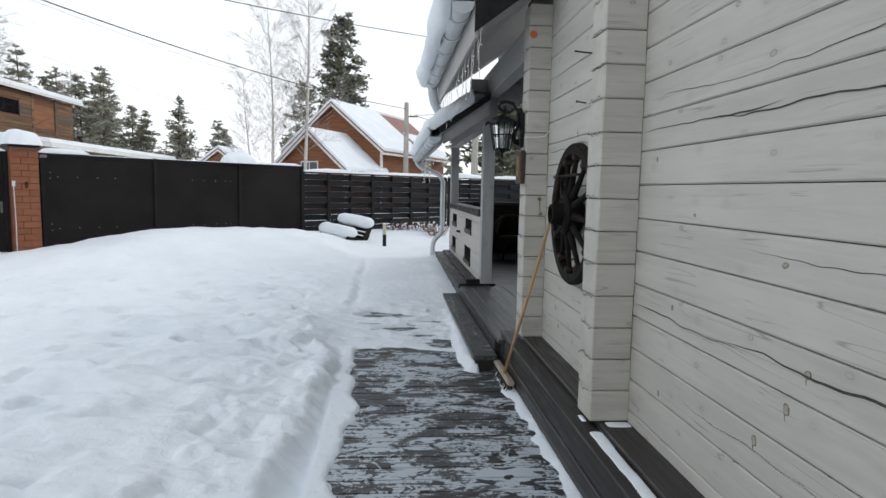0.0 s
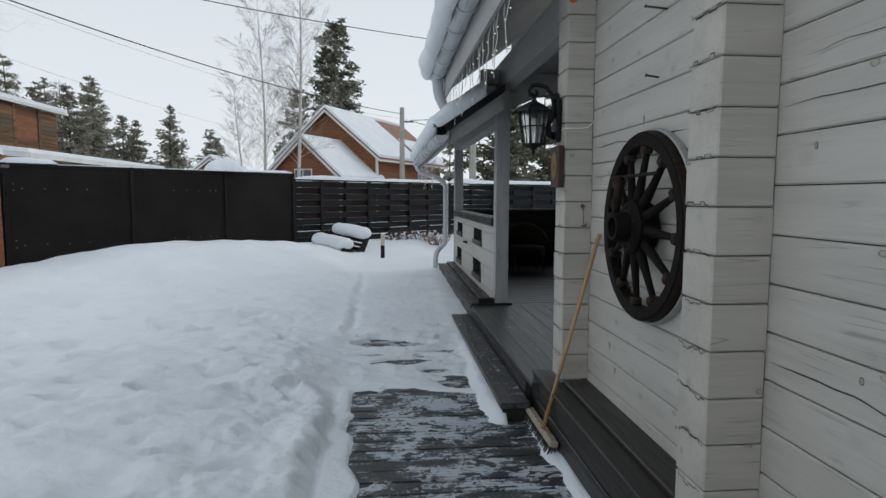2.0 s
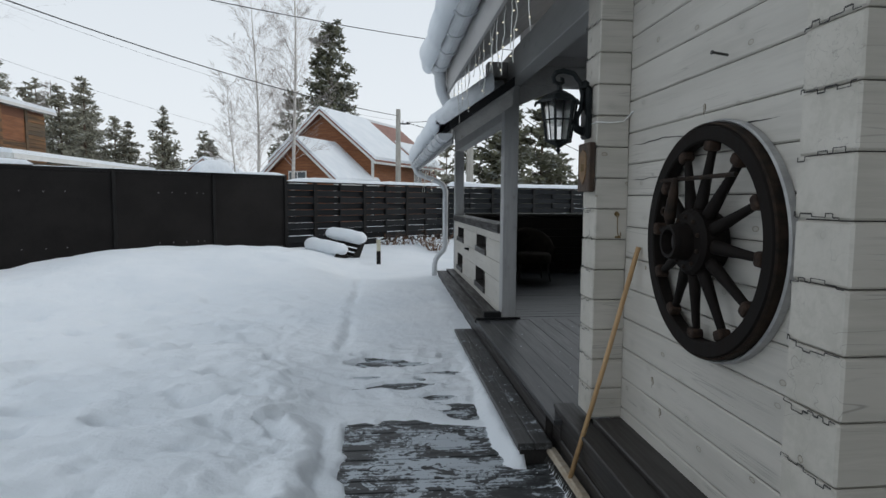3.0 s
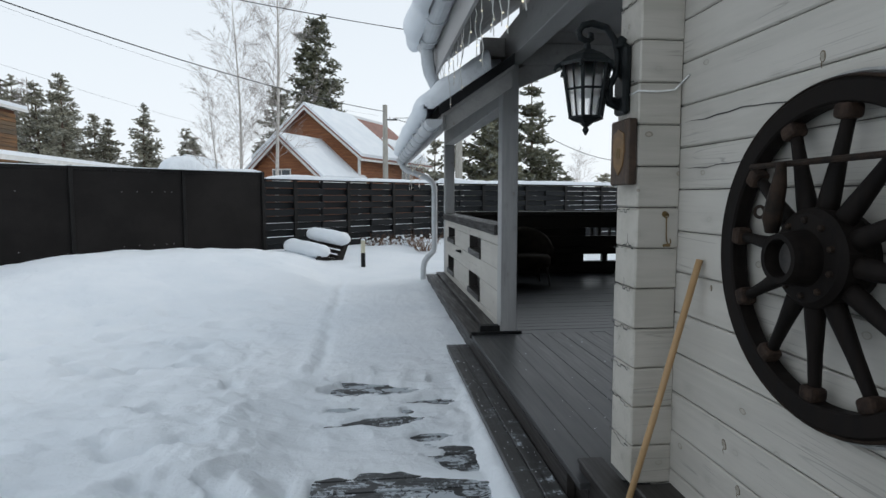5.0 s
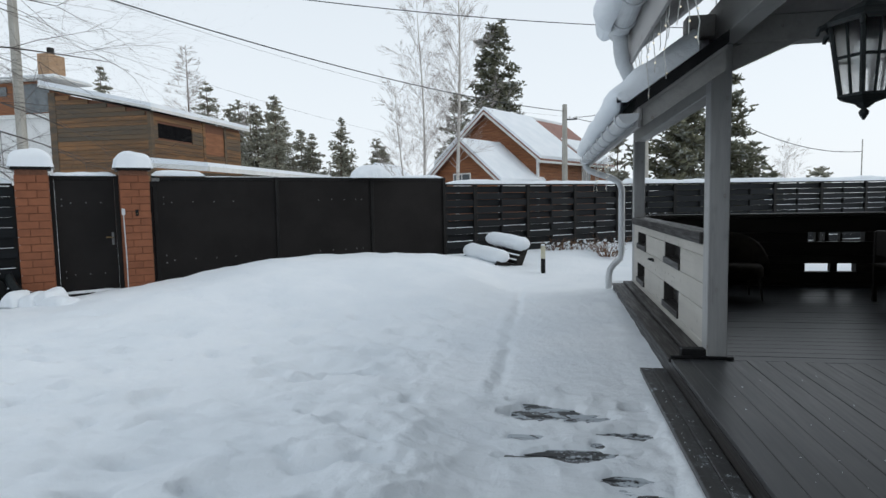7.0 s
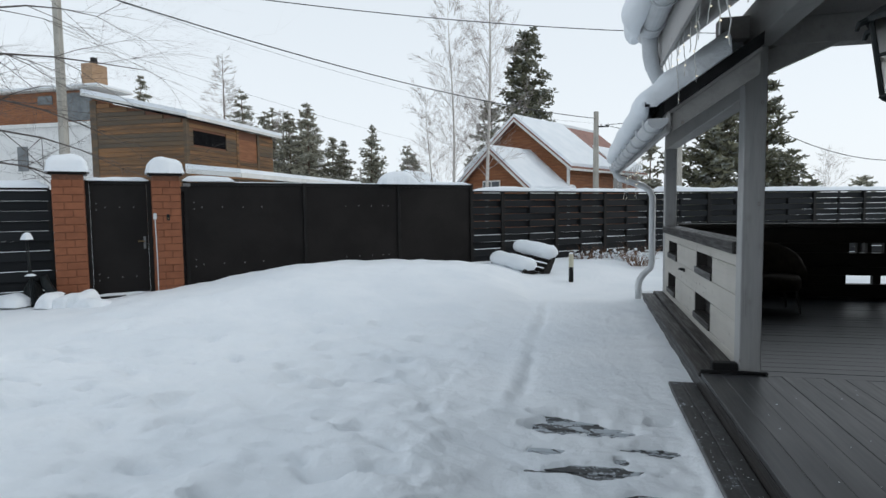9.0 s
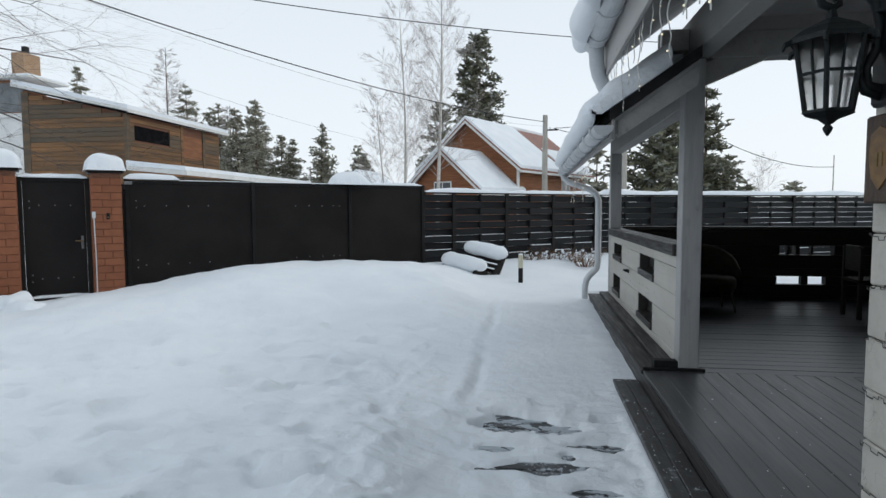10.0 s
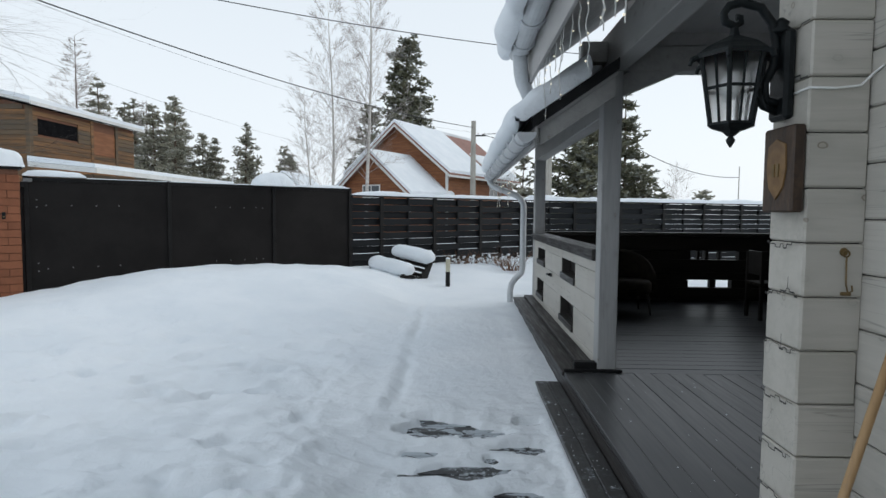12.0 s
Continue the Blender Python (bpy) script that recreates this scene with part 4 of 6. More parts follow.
build_gate()
build_pillar(0.04, 3.0)
build_pillar(-1.30, 8.0)
build_slats(FENCE_M, 5.97, 11.25, 2.02, "woven_fence", 1, "charcoal woven board fence with snow on top", 0.0718)
build_slats(BACK_M, 0.1, 17.7, 2.02, "woven_fence", 0, "charcoal woven board fence behind the pavilion", 0.0715)
build_slats(FENCE_M, -5.55, -1.55, 2.04, "woven_fence", 0, "charcoal woven board fence beside brick pillar", 0.0735)
ob = part("snow_drift", lump(3.84, 4.64, -0.20, 0.20, 2.17, 0.25, 21.0, 22, 0.02, 3.0), SNOW, smooth=True)
ob.matrix_basis = FENCE_M
tagged(ob, "rounded heap of snow on the gate post", "snow")
long_cap(FENCE_M, 5.97, 11.25, 0.10, 2.05, 0.10, 9.0)
long_cap(BACK_M, 0.1, 17.7, 0.12, 2.05, 0.15, 12.0)
long_cap(FENCE_M, -5.55, -1.55, 0.10, 2.07, 0.12, 15.0)

# ---- things on the house wall ----
def build_wheel():
    cy, cz, R = 3.70, 1.506, 0.462
    w = thing("cart_wheel", (1.20, cy, cz), "dark old wooden cart wheel hung on white log wall", "wheel")
    M = Matrix.Translation((1.146, cy, cz)) @ Matrix.Rotation(radians(-90), 4, "Y")

    def ring(r0, r1, z0, z1, steps=72):
        bm = bmesh.new()
        loops = []
        for r, z in ((r0, z0), (r1, z0), (r1, z1), (r0, z1)):
            loops.append([bm.verts.new((r * math.cos(2 * math.pi * j / steps), r * math.sin(2 * math.pi * j / steps), z)) for j in range(steps)])
        for k in range(4):
            a, b = loops[k], loops[(k + 1) % 4]
            for j in range(steps):
                bm.faces.new((a[j], a[(j + 1) % steps], b[(j + 1) % steps], b[j]))
        bmesh.ops.recalc_face_normals(bm, faces=bm.faces)
        bevel = [e for e in bm.edges if abs(e.calc_face_angle(0)) > 1]
        bmesh.ops.bevel(bm, geom=bevel, offset=0.006, segments=1, affect="EDGES")
        bmesh.ops.transform(bm, matrix=M, verts=bm.verts)
        return bm

    part("rim", ring(R - 0.070, R - 0.010, -0.045, 0.012), WHEELWOOD, w)
    part("tyre", ring(R - 0.011, R, -0.045, 0.008), RUST, w, "thin rusty iron tyre")
    part("outer_hoop", ring(R + 0.0005, R + 0.014, -0.066, -0.028), TYRE_STEEL, w, "pale worn steel hoop at the wall side")
    hub = bmesh.new()
    lathe(hub, [(0.118, -0.05), (0.13, -0.02), (0.13, 0.05), (0.115, 0.065), (0.075, 0.07), (0.068, 0.125), (0.064, 0.14), (0.05, 0.14), (0.046, 0.09)], None, 36)
    bmesh.ops.transform(hub, matrix=M, verts=hub.verts)
    h = part("hub", hub, WHEELWOOD, w, "dark hub with an open bore")
    for j in range(10):
        a = 2 * math.pi * j / 10
        b = bmesh.new()
        lathe(b, [(0.010, 0), (0.008, 0.010), (0.003, 0.013)], Matrix.Translation((0.098 * math.cos(a), 0.098 * math.sin(a), 0.064)), 8)
        bmesh.ops.transform(b, matrix=M, verts=b.verts)
        part("rivet", b, RUST, h)
    bore = bmesh.new()
    lathe(bore, [(0.0475, 0.088), (0.0475, 0.1)], None, 24)
    bmesh.ops.transform(bore, matrix=M, verts=bore.verts)
    part("bore", bore, CRACK, h)
    for j in range(12):
        a = 2 * math.pi * (j + 0.83) / 12
        bm = bmesh.new()
        rot = Matrix.Rotation(a, 4, "Z")
        prof = ((0.10, 0.030, 0.026), (0.16, 0.027, 0.024), (0.26, 0.019, 0.019), (0.34, 0.016, 0.017), (0.377, 0.017, 0.017))
        rows = []
        for r, wy, wz in prof:
            zc = 0.02 - 0.034 * (r - 0.1) / 0.27
            rows.append([bm.verts.new((r, wy * math.cos(t), zc + wz * math.sin(t))) for t in (2 * math.pi * q / 8 for q in range(8))])
        for p, q in zip(rows, rows[1:]):
            for i in range(8):
                bm.faces.new((p[i], p[(i + 1) % 8], q[(i + 1) % 8], q[i]))
        bm.faces.new(rows[0][::-1])
        bm.faces.new(rows[-1])
        bmesh.ops.transform(bm, matrix=M @ rot, verts=bm.verts)
        s = part("spoke", bm, WHEELWOOD, w, smooth=True)
        c = bmesh.new()
        box(c, 0.352, 0.394, -0.027, 0.027, -0.035, 0.017, 0.012, seg=2)
        bmesh.ops.transform(c, matrix=M @ rot, verts=c.verts)
        part("spoke_clip", c, CLIP, s, "rusty iron spoke clip")
    part("cross_rod", tube(bmesh.new(), [(1.095, cy + 0.25, cz + 0.245), (1.09, cy - 0.30, cz + 0.252)], 0.0085, 8), RUST, w, "thin iron rod across the spokes")
    part("hook", tube(bmesh.new(), [(1.08, cy + 0.10, cz + 0.25), (1.075, cy + 0.10, cz + 0.19), (1.07, cy + 0.115, cz + 0.10), (1.075, cy + 0.12, cz + 0.06)], [0.012, 0.02, 0.026, 0.018], 8), RUST, w, "rusty iron hook", True)
    part("eye_ring", tube(bmesh.new(), [(1.075, cy + 0.175 + 0.022 * math.cos(t), cz + 0.115 + 0.016 * math.sin(t)) for t in [2 * math.pi * i / 14 for i in range(15)]], 0.005, 6), RUST, w)


build_wheel()


def build_lantern():
    X, Y, Z = 0.856, 4.69, 1.917
    L = thing("wall_lantern", (1.03, Y, 2.1), "black cast iron wall lantern with glass panes", "lamp")

    def hexa(r, z, turn=0.0):
        return [Vector((X + r * math.cos(math.pi * (k + turn) / 3), Y + r * math.sin(math.pi * (k + turn) / 3), z)) for k in range(6)]

    def loft(levels):
        bm = bmesh.new()
        rows = [[bm.verts.new(v) for v in hexa(r, z)] for r, z in levels]
        for a, b in zip(rows, rows[1:]):
            for k in range(6):
                bm.faces.new((a[k], a[(k + 1) % 6], b[(k + 1) % 6], b[k]))
        bm.faces.new(rows[0][::-1])
        bm.faces.new(rows[-1])
        return bm

    z0, z1, r0, r1 = Z + 0.072, Z + 0.285, 0.066, 0.100
    part("bottom", loft([(0.012, Z + 0.035), (0.03, Z + 0.05), (0.068, z0 - 0.008), (0.076, z0 - 0.004), (0.072, z0 + 0.004)]), IRON, L)
    bm = bmesh.new()
    lathe(bm, [(0.003, 0), (0.012, 0.016), (0.014, 0.024), (0.007, 0.034), (0.012, 0.04), (0.010, 0.048)], Matrix.Translation((X, Y, Z)), 12)
    part("finial", bm, IRON, L, smooth=True)
    roof = part("roof", loft([(r1 + 0.004, z1 - 0.004), (r1 + 0.018, z1 - 0.010), (r1 + 0.014, z1 + 0.006), (0.080, z1 + 0.032), (0.042, z1 + 0.050), (0.018, z1 + 0.062), (0.012, z1 + 0.085)]), IRON, L)
    low, high, mid = hexa(r0, z0), hexa(r1, z1), hexa((r0 + r1) / 2, (z0 + z1) / 2 + 0.005)
    for k in range(6):
        part("bar", tube(bmesh.new(), [low[k], high[k]], 0.0075, 6), IRON, L)
        part("bar", tube(bmesh.new(), [mid[k], mid[(k + 1) % 6]], 0.005, 6), IRON, L)
        part("bar", tube(bmesh.new(), [(low[k] + low[(k + 1) % 6]) / 2, (high[k] + high[(k + 1) % 6]) / 2], 0.004, 6), IRON, L)
        a = high[k] + (high[(k + 1) % 6] - high[k]) * 0.0
        part("scroll", tube(bmesh.new(), [a + Vector((0, 0, 0.0)), a + (a - Vector((X, Y, a.z))) * 0.3 + Vector((0, 0, -0.012)), a + (a - Vector((X, Y, a.z))) * 0.36 + Vector((0, 0, -0.03))], [0.010, 0.009, 0.006], 6), IRON, roof)
        bm = bmesh.new()
        c = Vector((X, Y, 0))
        v = [bm.verts.new(p + (Vector((X, Y, p.z)) - p) * 0.03) for p in (low[k], low[(k + 1) % 6], high[(k + 1) % 6], high[k])]
        bm.faces.new(v)
        ob = part("pane", bm, GLASS, L, "wavy clear glass pane")
        ob.visible_shadow = False
    bm = bmesh.new()
    lathe(bm, [(0.016, 0.0), (0.028, 0.02), (0.030, 0.045), (0.02, 0.075), (0.013, 0.09)], Matrix.Translation((X, Y, z0 + 0.08)), 14)
    part("bulb", bm, FROST, L, "white unlit bulb", True)
    part("socket", bx(X - 0.015, X + 0.015, Y - 0.015, Y + 0.015, z0 + 0.16, z1 + 0.03), IRON, L)
    xb = 1.015
    part("backplate", bx(xb - 0.022, xb + 0.012, Y - 0.05, Y + 0.05, Z + 0.085, Z + 0.36, bevel=0.01), IRON, L)
    bm = bmesh.new()
    lathe(bm, [(0.03, 0), (0.035, 0.01), (0.02, 0.025), (0.024, 0.035), (0.008, 0.05)], Matrix.Translation((xb - 0.015, Y, Z + 0.352)), 10)
    part("rosette", bm, IRON, L, smooth=True)
    zt = z1 + 0.085
    arm = [(xb - 0.005, Y, Z + 0.13), (xb - 0.055, Y, Z + 0.15), (xb - 0.06, Y, Z + 0.20), (xb - 0.035, Y, Z + 0.25), (xb - 0.028, Y, Z + 0.32), (xb - 0.042, Y, Z + 0.385), (xb - 0.080, Y, Z + 0.435), (X + 0.02, Y, Z + 0.45), (X - 0.02, Y, Z + 0.44), (X - 0.037, Y, Z + 0.415), (X - 0.030, Y, Z + 0.39), (X, Y, Z + 0.378), (X + 0.020, Y, Z + 0.388), (X + 0.018, Y, Z + 0.406), (X + 0.005, Y, Z + 0.404)]
    part("arm", tube(bmesh.new(), arm, [0.014] * 8 + [0.014, 0.013, 0.013, 0.012, 0.010, 0.009, 0.012], 8), IRON, L, "curled iron arm", True)
    part("stem", tube(bmesh.new(), [(X, Y, zt - 0.03), (X, Y, Z + 0.38)], [0.016, 0.010], 8), IRON, L)
    part("strut", tube(bmesh.new(), [(X + 0.07, Y, Z + 0.19), (xb - 0.06, Y, Z + 0.13), (xb - 0.01, Y, Z + 0.11)], 0.014, 8), IRON, L, smooth=True)


GLASS = Nodes("wavy_glass", 0.42)
GLASS.b.inputs["Transmission Weight"].default_value = 1.0
GLASS.b.inputs["IOR"].default_value = 1.18
GLASS.colour((0.95, 0.96, 0.96))
GLASS.bump(GLASS.noise(GLASS.coords((1, 1, 0.4)), 60, 3), 0.35, 0.004)
GLASS = GLASS.m
FROST = plain("white_bulb_glass", (0.72, 0.72, 0.70), (0.8, 0.8, 0.78), 20, 0.3)
PLAQUE = plain("dark_brown_varnished_wood", (0.026, 0.015, 0.0095), (0.072, 0.042, 0.024), 12, 0.55, 0.0, 0.3, (1, 4, 1))
GOLD = plain("ochre_burnt_relief", (0.13, 0.066, 0.022), (0.21, 0.12, 0.042), 30, 0.45)
build_lantern()


def build_plaque():
    p = thing("wall_plaque", (1.02, 4.66, 1.71), "dark brown wooden plaque with ochre shield emblem", "plaque")
    x0, x1, y0, y1, z0, z1 = 0.985, 1.024, 4.565, 4.735, 1.712, 1.975
    part("board", bx(x0, x1, y0, y1, z0, z1, bevel=0.006), PLAQUE, p)
    cy, cz = (y0 + y1) / 2, (z0 + z1) / 2
    shield = [(cy - 0.048, cz + 0.075), (cy, cz + 0.095), (cy + 0.048, cz + 0.075), (cy + 0.055, cz), (cy + 0.04, cz - 0.055), (cy, cz - 0.092), (cy - 0.04, cz - 0.055), (cy - 0.055, cz)]
    part("shield", prism(bmesh.new(), shield, 0, x0 - 0.004, x0 + 0.002), GOLD, p, "ochre shield relief")
    for dy in (-0.012, 0.012):
        part("mark", bx(x0 - 0.007, x0 - 0.003, cy + dy - 0.007, cy + dy + 0.007, cz - 0.022, cz + 0.018), BRASS, p)
    cord = thing("light_cable", (1.03, 4.57, 2.1), "thin white cable round the log corner", "cable")
    part("cord", tube(bmesh.new(), [(1.025, 4.70, 2.075), (1.024, 4.566, 2.08), (1.10, 4.563, 2.078), (1.17, 4.561, 2.085), (1.203, 4.556, 2.12), (1.206, 4.52, 2.135)], 0.004, 6), FROST, cord, smooth=True)


build_plaque()


def build_broom():
    b = thing("floor_broom", (0.86, 4.45, 0.13), "pale wooden broom leaning on the log wall", "broom")
    tip, foot = Vector((1.193, 4.375, 1.43)), Vector((0.873, 4.40, 0.21))
    part("handle", tube(bmesh.new(), [foot, (foot + tip) / 2 + Vector((0.004, 0, 0)), tip], 0.0125, 10), PALE_WOOD, b, smooth=True)
    m = Matrix.Translation((0.886, 4.50, 0.19)) @ Matrix.Rotation(radians(0.5), 4, "Z") @ Matrix.Rotation(radians(14), 4, "Y")
    part("head", bx(-0.028, 0.028, -0.30, 0.30, -0.018, 0.022, bevel=0.008, m=m), plain("scuffed_pale_wood", (0.30, 0.24, 0.17), (0.46, 0.40, 0.32), 14, 0.7), b, "scuffed wooden broom head")
    bm = bmesh.new()
    for i in range(46):
        for k in (-1, 0, 1):
            y = -0.29 + 0.58 * i / 45 + random.uniform(-0.003, 0.003)
            a = Vector((k * 0.014, y, -0.016))
            e = a + Vector((k * 0.012 + random.uniform(-0.008, 0.008), random.uniform(-0.008, 0.008), -0.05))
            tube(bm, [m @ a, m @ e], [0.004, 0.003], 3, False)
    part("bristles", bm, CHINK, b, "dark stiff bristles")


build_broom()


def build_fittings():
    steel = plain("dull_dark_steel", (0.05, 0.05, 0.05), (0.10, 0.095, 0.09), 40, 0.5, 0.7)
    for x, y, z, q in ((WALL_X, 3.62, 2.52, 0.10), (WALL_X, 3.68, 2.22, 0.06)):
        n = thing("wall_nail", (x, y, z), "dark steel nail driven into white log", "nail", "nails in the log wall")
        part("shank", tube(bmesh.new(), [(x + 0.02, y, z), (x - q, y + 0.005, z + 0.012)], 0.005, 6), steel, n)
        part("head", tube(bmesh.new(), [(x - q, y + 0.005, z + 0.012), (x - q - 0.004, y + 0.005, z + 0.0125)], 0.009, 8), steel, n)
    h = thing("door_hook", (1.12, 4.565, 1.5), "small old brass hook on log end", "hook")
    yy = 4.568
    part("plate", lathe(bmesh.new(), [(0.013, 0), (0.011, 0.005)], Matrix.Translation((1.150, yy, 1.595)) @ Matrix.Rotation(radians(90), 4, "X"), 12), BRASS, h)
    part("eye", tube(bmesh.new(), [(1.150 + 0.010 * math.cos(t), yy - 0.012, 1.59 + 0.010 * math.sin(t)) for t in [2 * math.pi * i / 12 for i in range(13)]], 0.0025, 6), BRASS, h)
    part("rod", tube(bmesh.new(), [(1.151, yy - 0.012, 1.58), (1.153, yy - 0.012, 1.50), (1.158, yy - 0.014, 1.475), (1.172, yy - 0.014, 1.478), (1.170, yy - 0.012, 1.495)], 0.0026, 6), BRASS, h, smooth=True)
    part("plate", bx(1.145, 1.178, yy - 0.003, yy + 0.004, 1.462, 1.474, bevel=0.003), BRASS, h)
    tag = thing("orange_tag", (1.06, 4.56, 2.87), "small orange round sticker on log end", "tag")
    part("disc", lathe(bmesh.new(), [(0.03, 0), (0.028, 0.004)], Matrix.Translation((1.06, 4.567, 2.87)) @ Matrix.Rotation(radians(90), 4, "X"), 16), plain("orange_plastic", (0.55, 0.12, 0.03), (0.62, 0.16, 0.05), 20, 0.4), tag)


build_fittings()


def build_cracks():
    """Long drying cracks that run along the logs of the west wall."""
    specs = ((-1.6, 2.1, 1.93, 0.10, 0.009, 1), (1.7, 2.76, 1.942, 0.0, 0.005, 8), (-1.2, 2.0, 1.118, 0.10, 0.009, 2), (1.8, 2.78, 1.09, 0.02, 0.004, 9), (0.2, 2.7, 2.08, 0.06, 0.003, 3), (3.35, 4.54, 1.952, 0.0, 0.006, 4), (3.9, 4.52, 1.772, 0.0, 0.004, 6), (0.4, 1.9, 1.46, 0.02, 0.002, 7), (0.9, 2.3, 0.78, 0.02, 0.002, 10))
    holder = bpy.data.objects["wall_west"]
    for y0, y1, z, rise, width, seed in specs:
        bm = bmesh.new()
        n = round((y1 - y0) / 0.035)
        top, bot = [], []
        for i in range(n + 1):
            u = i / n
            y = y0 + (y1 - y0) * u
            base = z + rise * (1 - u) * 0.28
            zz = base + 0.028 * noise.noise(Vector((y * 2.2, seed * 3.1, 0))) + 0.010 * noise.noise(Vector((y * 9, seed, 4)))
            w = width * 0.5 * (0.15 + max(0, 0.75 + 0.9 * noise.noise(Vector((y * 1.8, seed, 9))))) * min(1, 6 * u, 6 * (1 - u) + 0.05)
            top.append(bm.verts.new((WALL_X - 0.0022, y, zz + w)))
            bot.append(bm.verts.new((WALL_X - 0.0022, y, zz - w)))
        for i in range(n):
            bm.faces.new((top[i], top[i + 1], bot[i + 1], bot[i]))
        part("crack", bm, CRACK, holder, "long dark drying crack")
    for k, (yc, xw) in enumerate(zip(Y_CROSS, (1.00, 1.03))):
        holder = bpy.data.objects[f"wall_cross_{k + 1}"]
        z = 0.465 + COURSE
        while z < 3.0:
            bm = bmesh.new()
            y, zz = yc + 0.006, z
            while y < yc + END_T - 0.012:
                run = min(random.uniform(0.016, 0.05), yc + END_T - 0.008 - y)
                w = random.uniform(0.002, 0.0055)
                pieces = [(y, y + run, zz - w / 2, zz + w / 2)]
                step = random.choice((-1, 1)) * random.uniform(0.006, 0.014)
                step = step if abs(zz + step - z) < 0.02 else -step
                pieces.append((y + run - 0.002, y + run + 0.002, min(zz, zz + step), max(zz, zz + step)))
                if random.random() < 0.10:
                    pieces.append((y + run * 0.5, y + run * 0.5 + 0.003, zz, zz + random.uniform(0.015, 0.05)))
                for a, b, lo, hi in pieces:
                    bm.faces.new([bm.verts.new((xw - 0.0065, *v)) for v in ((a, lo), (b, lo), (b, hi), (a, hi))])
                y, zz = y + run, zz + step
            part("crack", bm, CRACK, holder, "stepped dark joint crack")
            z += COURSE


build_cracks()


def build_knots():
    """Resin-ringed knots in the long wall."""
    ring_stain = plain("resin_ring", (0.10, 0.075, 0.045), (0.20, 0.155, 0.10), 40, 0.6)
    heart = plain("knot_heart", (0.26, 0.235, 0.19), (0.36, 0.335, 0.29), 60, 0.6)
    rng = random.Random(15)
    holder = bpy.data.objects["wall_west"]
    for y, z, r in ((1.646, 1.432, 0.014), (1.51, 1.119, 0.015), (1.591, 0.983, 0.018), (1.738, 0.818, 0.017), (2.461, 0.728, 0.013), (2.372, 1.150, 0.010), (2.226, 1.565, 0.007), (4.202, 0.788, 0.017), (4.114, 0.663, 0.015), (3.831, 2.048, 0.015), (1.02, 1.75, 0.016), (2.60, 1.81, 0.010), (0.75, 1.27, 0.016), (4.32, 1.33, 0.009)):
        turn, flat = rng.uniform(0, 3.1), rng.uniform(0.6, 0.85)
        pts = []
        for i in range(15):
            a = 2 * math.pi * i / 14
            u, v = r * math.cos(a), r * flat * math.sin(a) * (1 + 0.12 * math.sin(2 * a + turn))
            pts.append((WALL_X, y + u * math.cos(turn) - v * math.sin(turn), z + u * math.sin(turn) + v * math.cos(turn)))
        bm = bmesh.new()
        bm.faces.new([bm.verts.new((WALL_X - 0.0012, p[1], p[2])) for p in pts[:-1]])
        k = part("knot", bm, heart, holder, "pale knot with a resin ring")
        part("resin_ring", tube(bmesh.new(), pts, [0.0022 * rng.uniform(0.5, 1.2) for _ in pts], 5), ring_stain, k)
        if r > 0.014:
            part("resin_ring", tube(bmesh.new(), [(WALL_X, y + 0.2 * r, z - r * 0.8), (WALL_X, y + 0.3 * r, z - r * 1.5), (WALL_X, y + 0.1 * r, z - r * 2.2)], [0.002, 0.0016, 0.0006], 5), ring_stain, k)


build_knots()


# ---- in the yard ----
def build_bench():
    b = thing("garden_bench", (-1.16, 14.6, 0.40), "dark curved garden bench buried under thick snow", "bench")
    m = Matrix.Translation((-1.20, 14.62, 0.24)) @ Matrix.Rotation(radians(-48), 4, "Z") @ Matrix.Rotation(radians(4), 4, "Y") @ Matrix.Scale(0.86, 4)

    def put(name, bm, mat, label="", smooth=False):
        bmesh.ops.transform(bm, matrix=m, verts=bm.verts)
        return part(name, bm, mat, b, label, smooth)

    for x in (-0.62, 0.62):
        put("side_frame", prism(bmesh.new(), [(-0.42, 0.30), (-0.36, 0.36), (0.10, 0.22), (0.42, 0.62), (0.50, 0.60), (0.30, 0.12), (0.18, 0.0), (-0.20, 0.0), (-0.34, 0.14)], 0, x - 0.025, x + 0.025), DARKIN)
    for i in range(5):
        y = -0.38 + i * 0.115
        put("seat_slat", bx(-0.66, 0.66, y, y + 0.085, 0.345 - i * 0.028, 0.37 - i * 0.028, bevel=0.004), DARKIN)
    for i in range(4):
        y = 0.16 + i * 0.085
        put("back_slat", bx(-0.66, 0.66, y, y + 0.025, 0.26 + i * 0.1, 0.345 + i * 0.1, bevel=0.004), DARKIN)

    def roll(name, a, c, r, seed):
        bm = bmesh.new()
        pts, rad = [], []
        for i in range(19):
            u = i / 18
            p = Vector(a).lerp(Vector(c), u)
            pts.append(p + Vector((0, 0.02 * nz(u * 4, 0, 1, seed), 0.03 * nz(u * 5, 1, 1, seed))))
            rad.append(r * (min(1, (min(u, 1 - u) + 0.012) * 9) ** 0.45) * (1 + 0.10 * nz(u * 5, 2, 1, seed)))
        tube(bm, pts, rad, 18)
        zc = sum(p.z for p in pts) / len(pts)
        for v in bm.verts:
            v.co.z = zc + (v.co.z - zc) * (0.78 if v.co.z > zc else 0.6)
        bmesh.ops.transform(bm, matrix=m, verts=bm.verts)
        return tagged(part(name, bm, SNOW, smooth=True), "fat roll of snow lying on the bench", "snow", "snow on the bench")
    roll("bench_snow", (-0.72, -0.24, 0.44), (0.72, -0.20, 0.41), 0.25, 2.0)
    roll("bench_snow", (-0.66, 0.34, 0.71), (0.74, 0.36, 0.69), 0.23, 6.0)


build_bench()


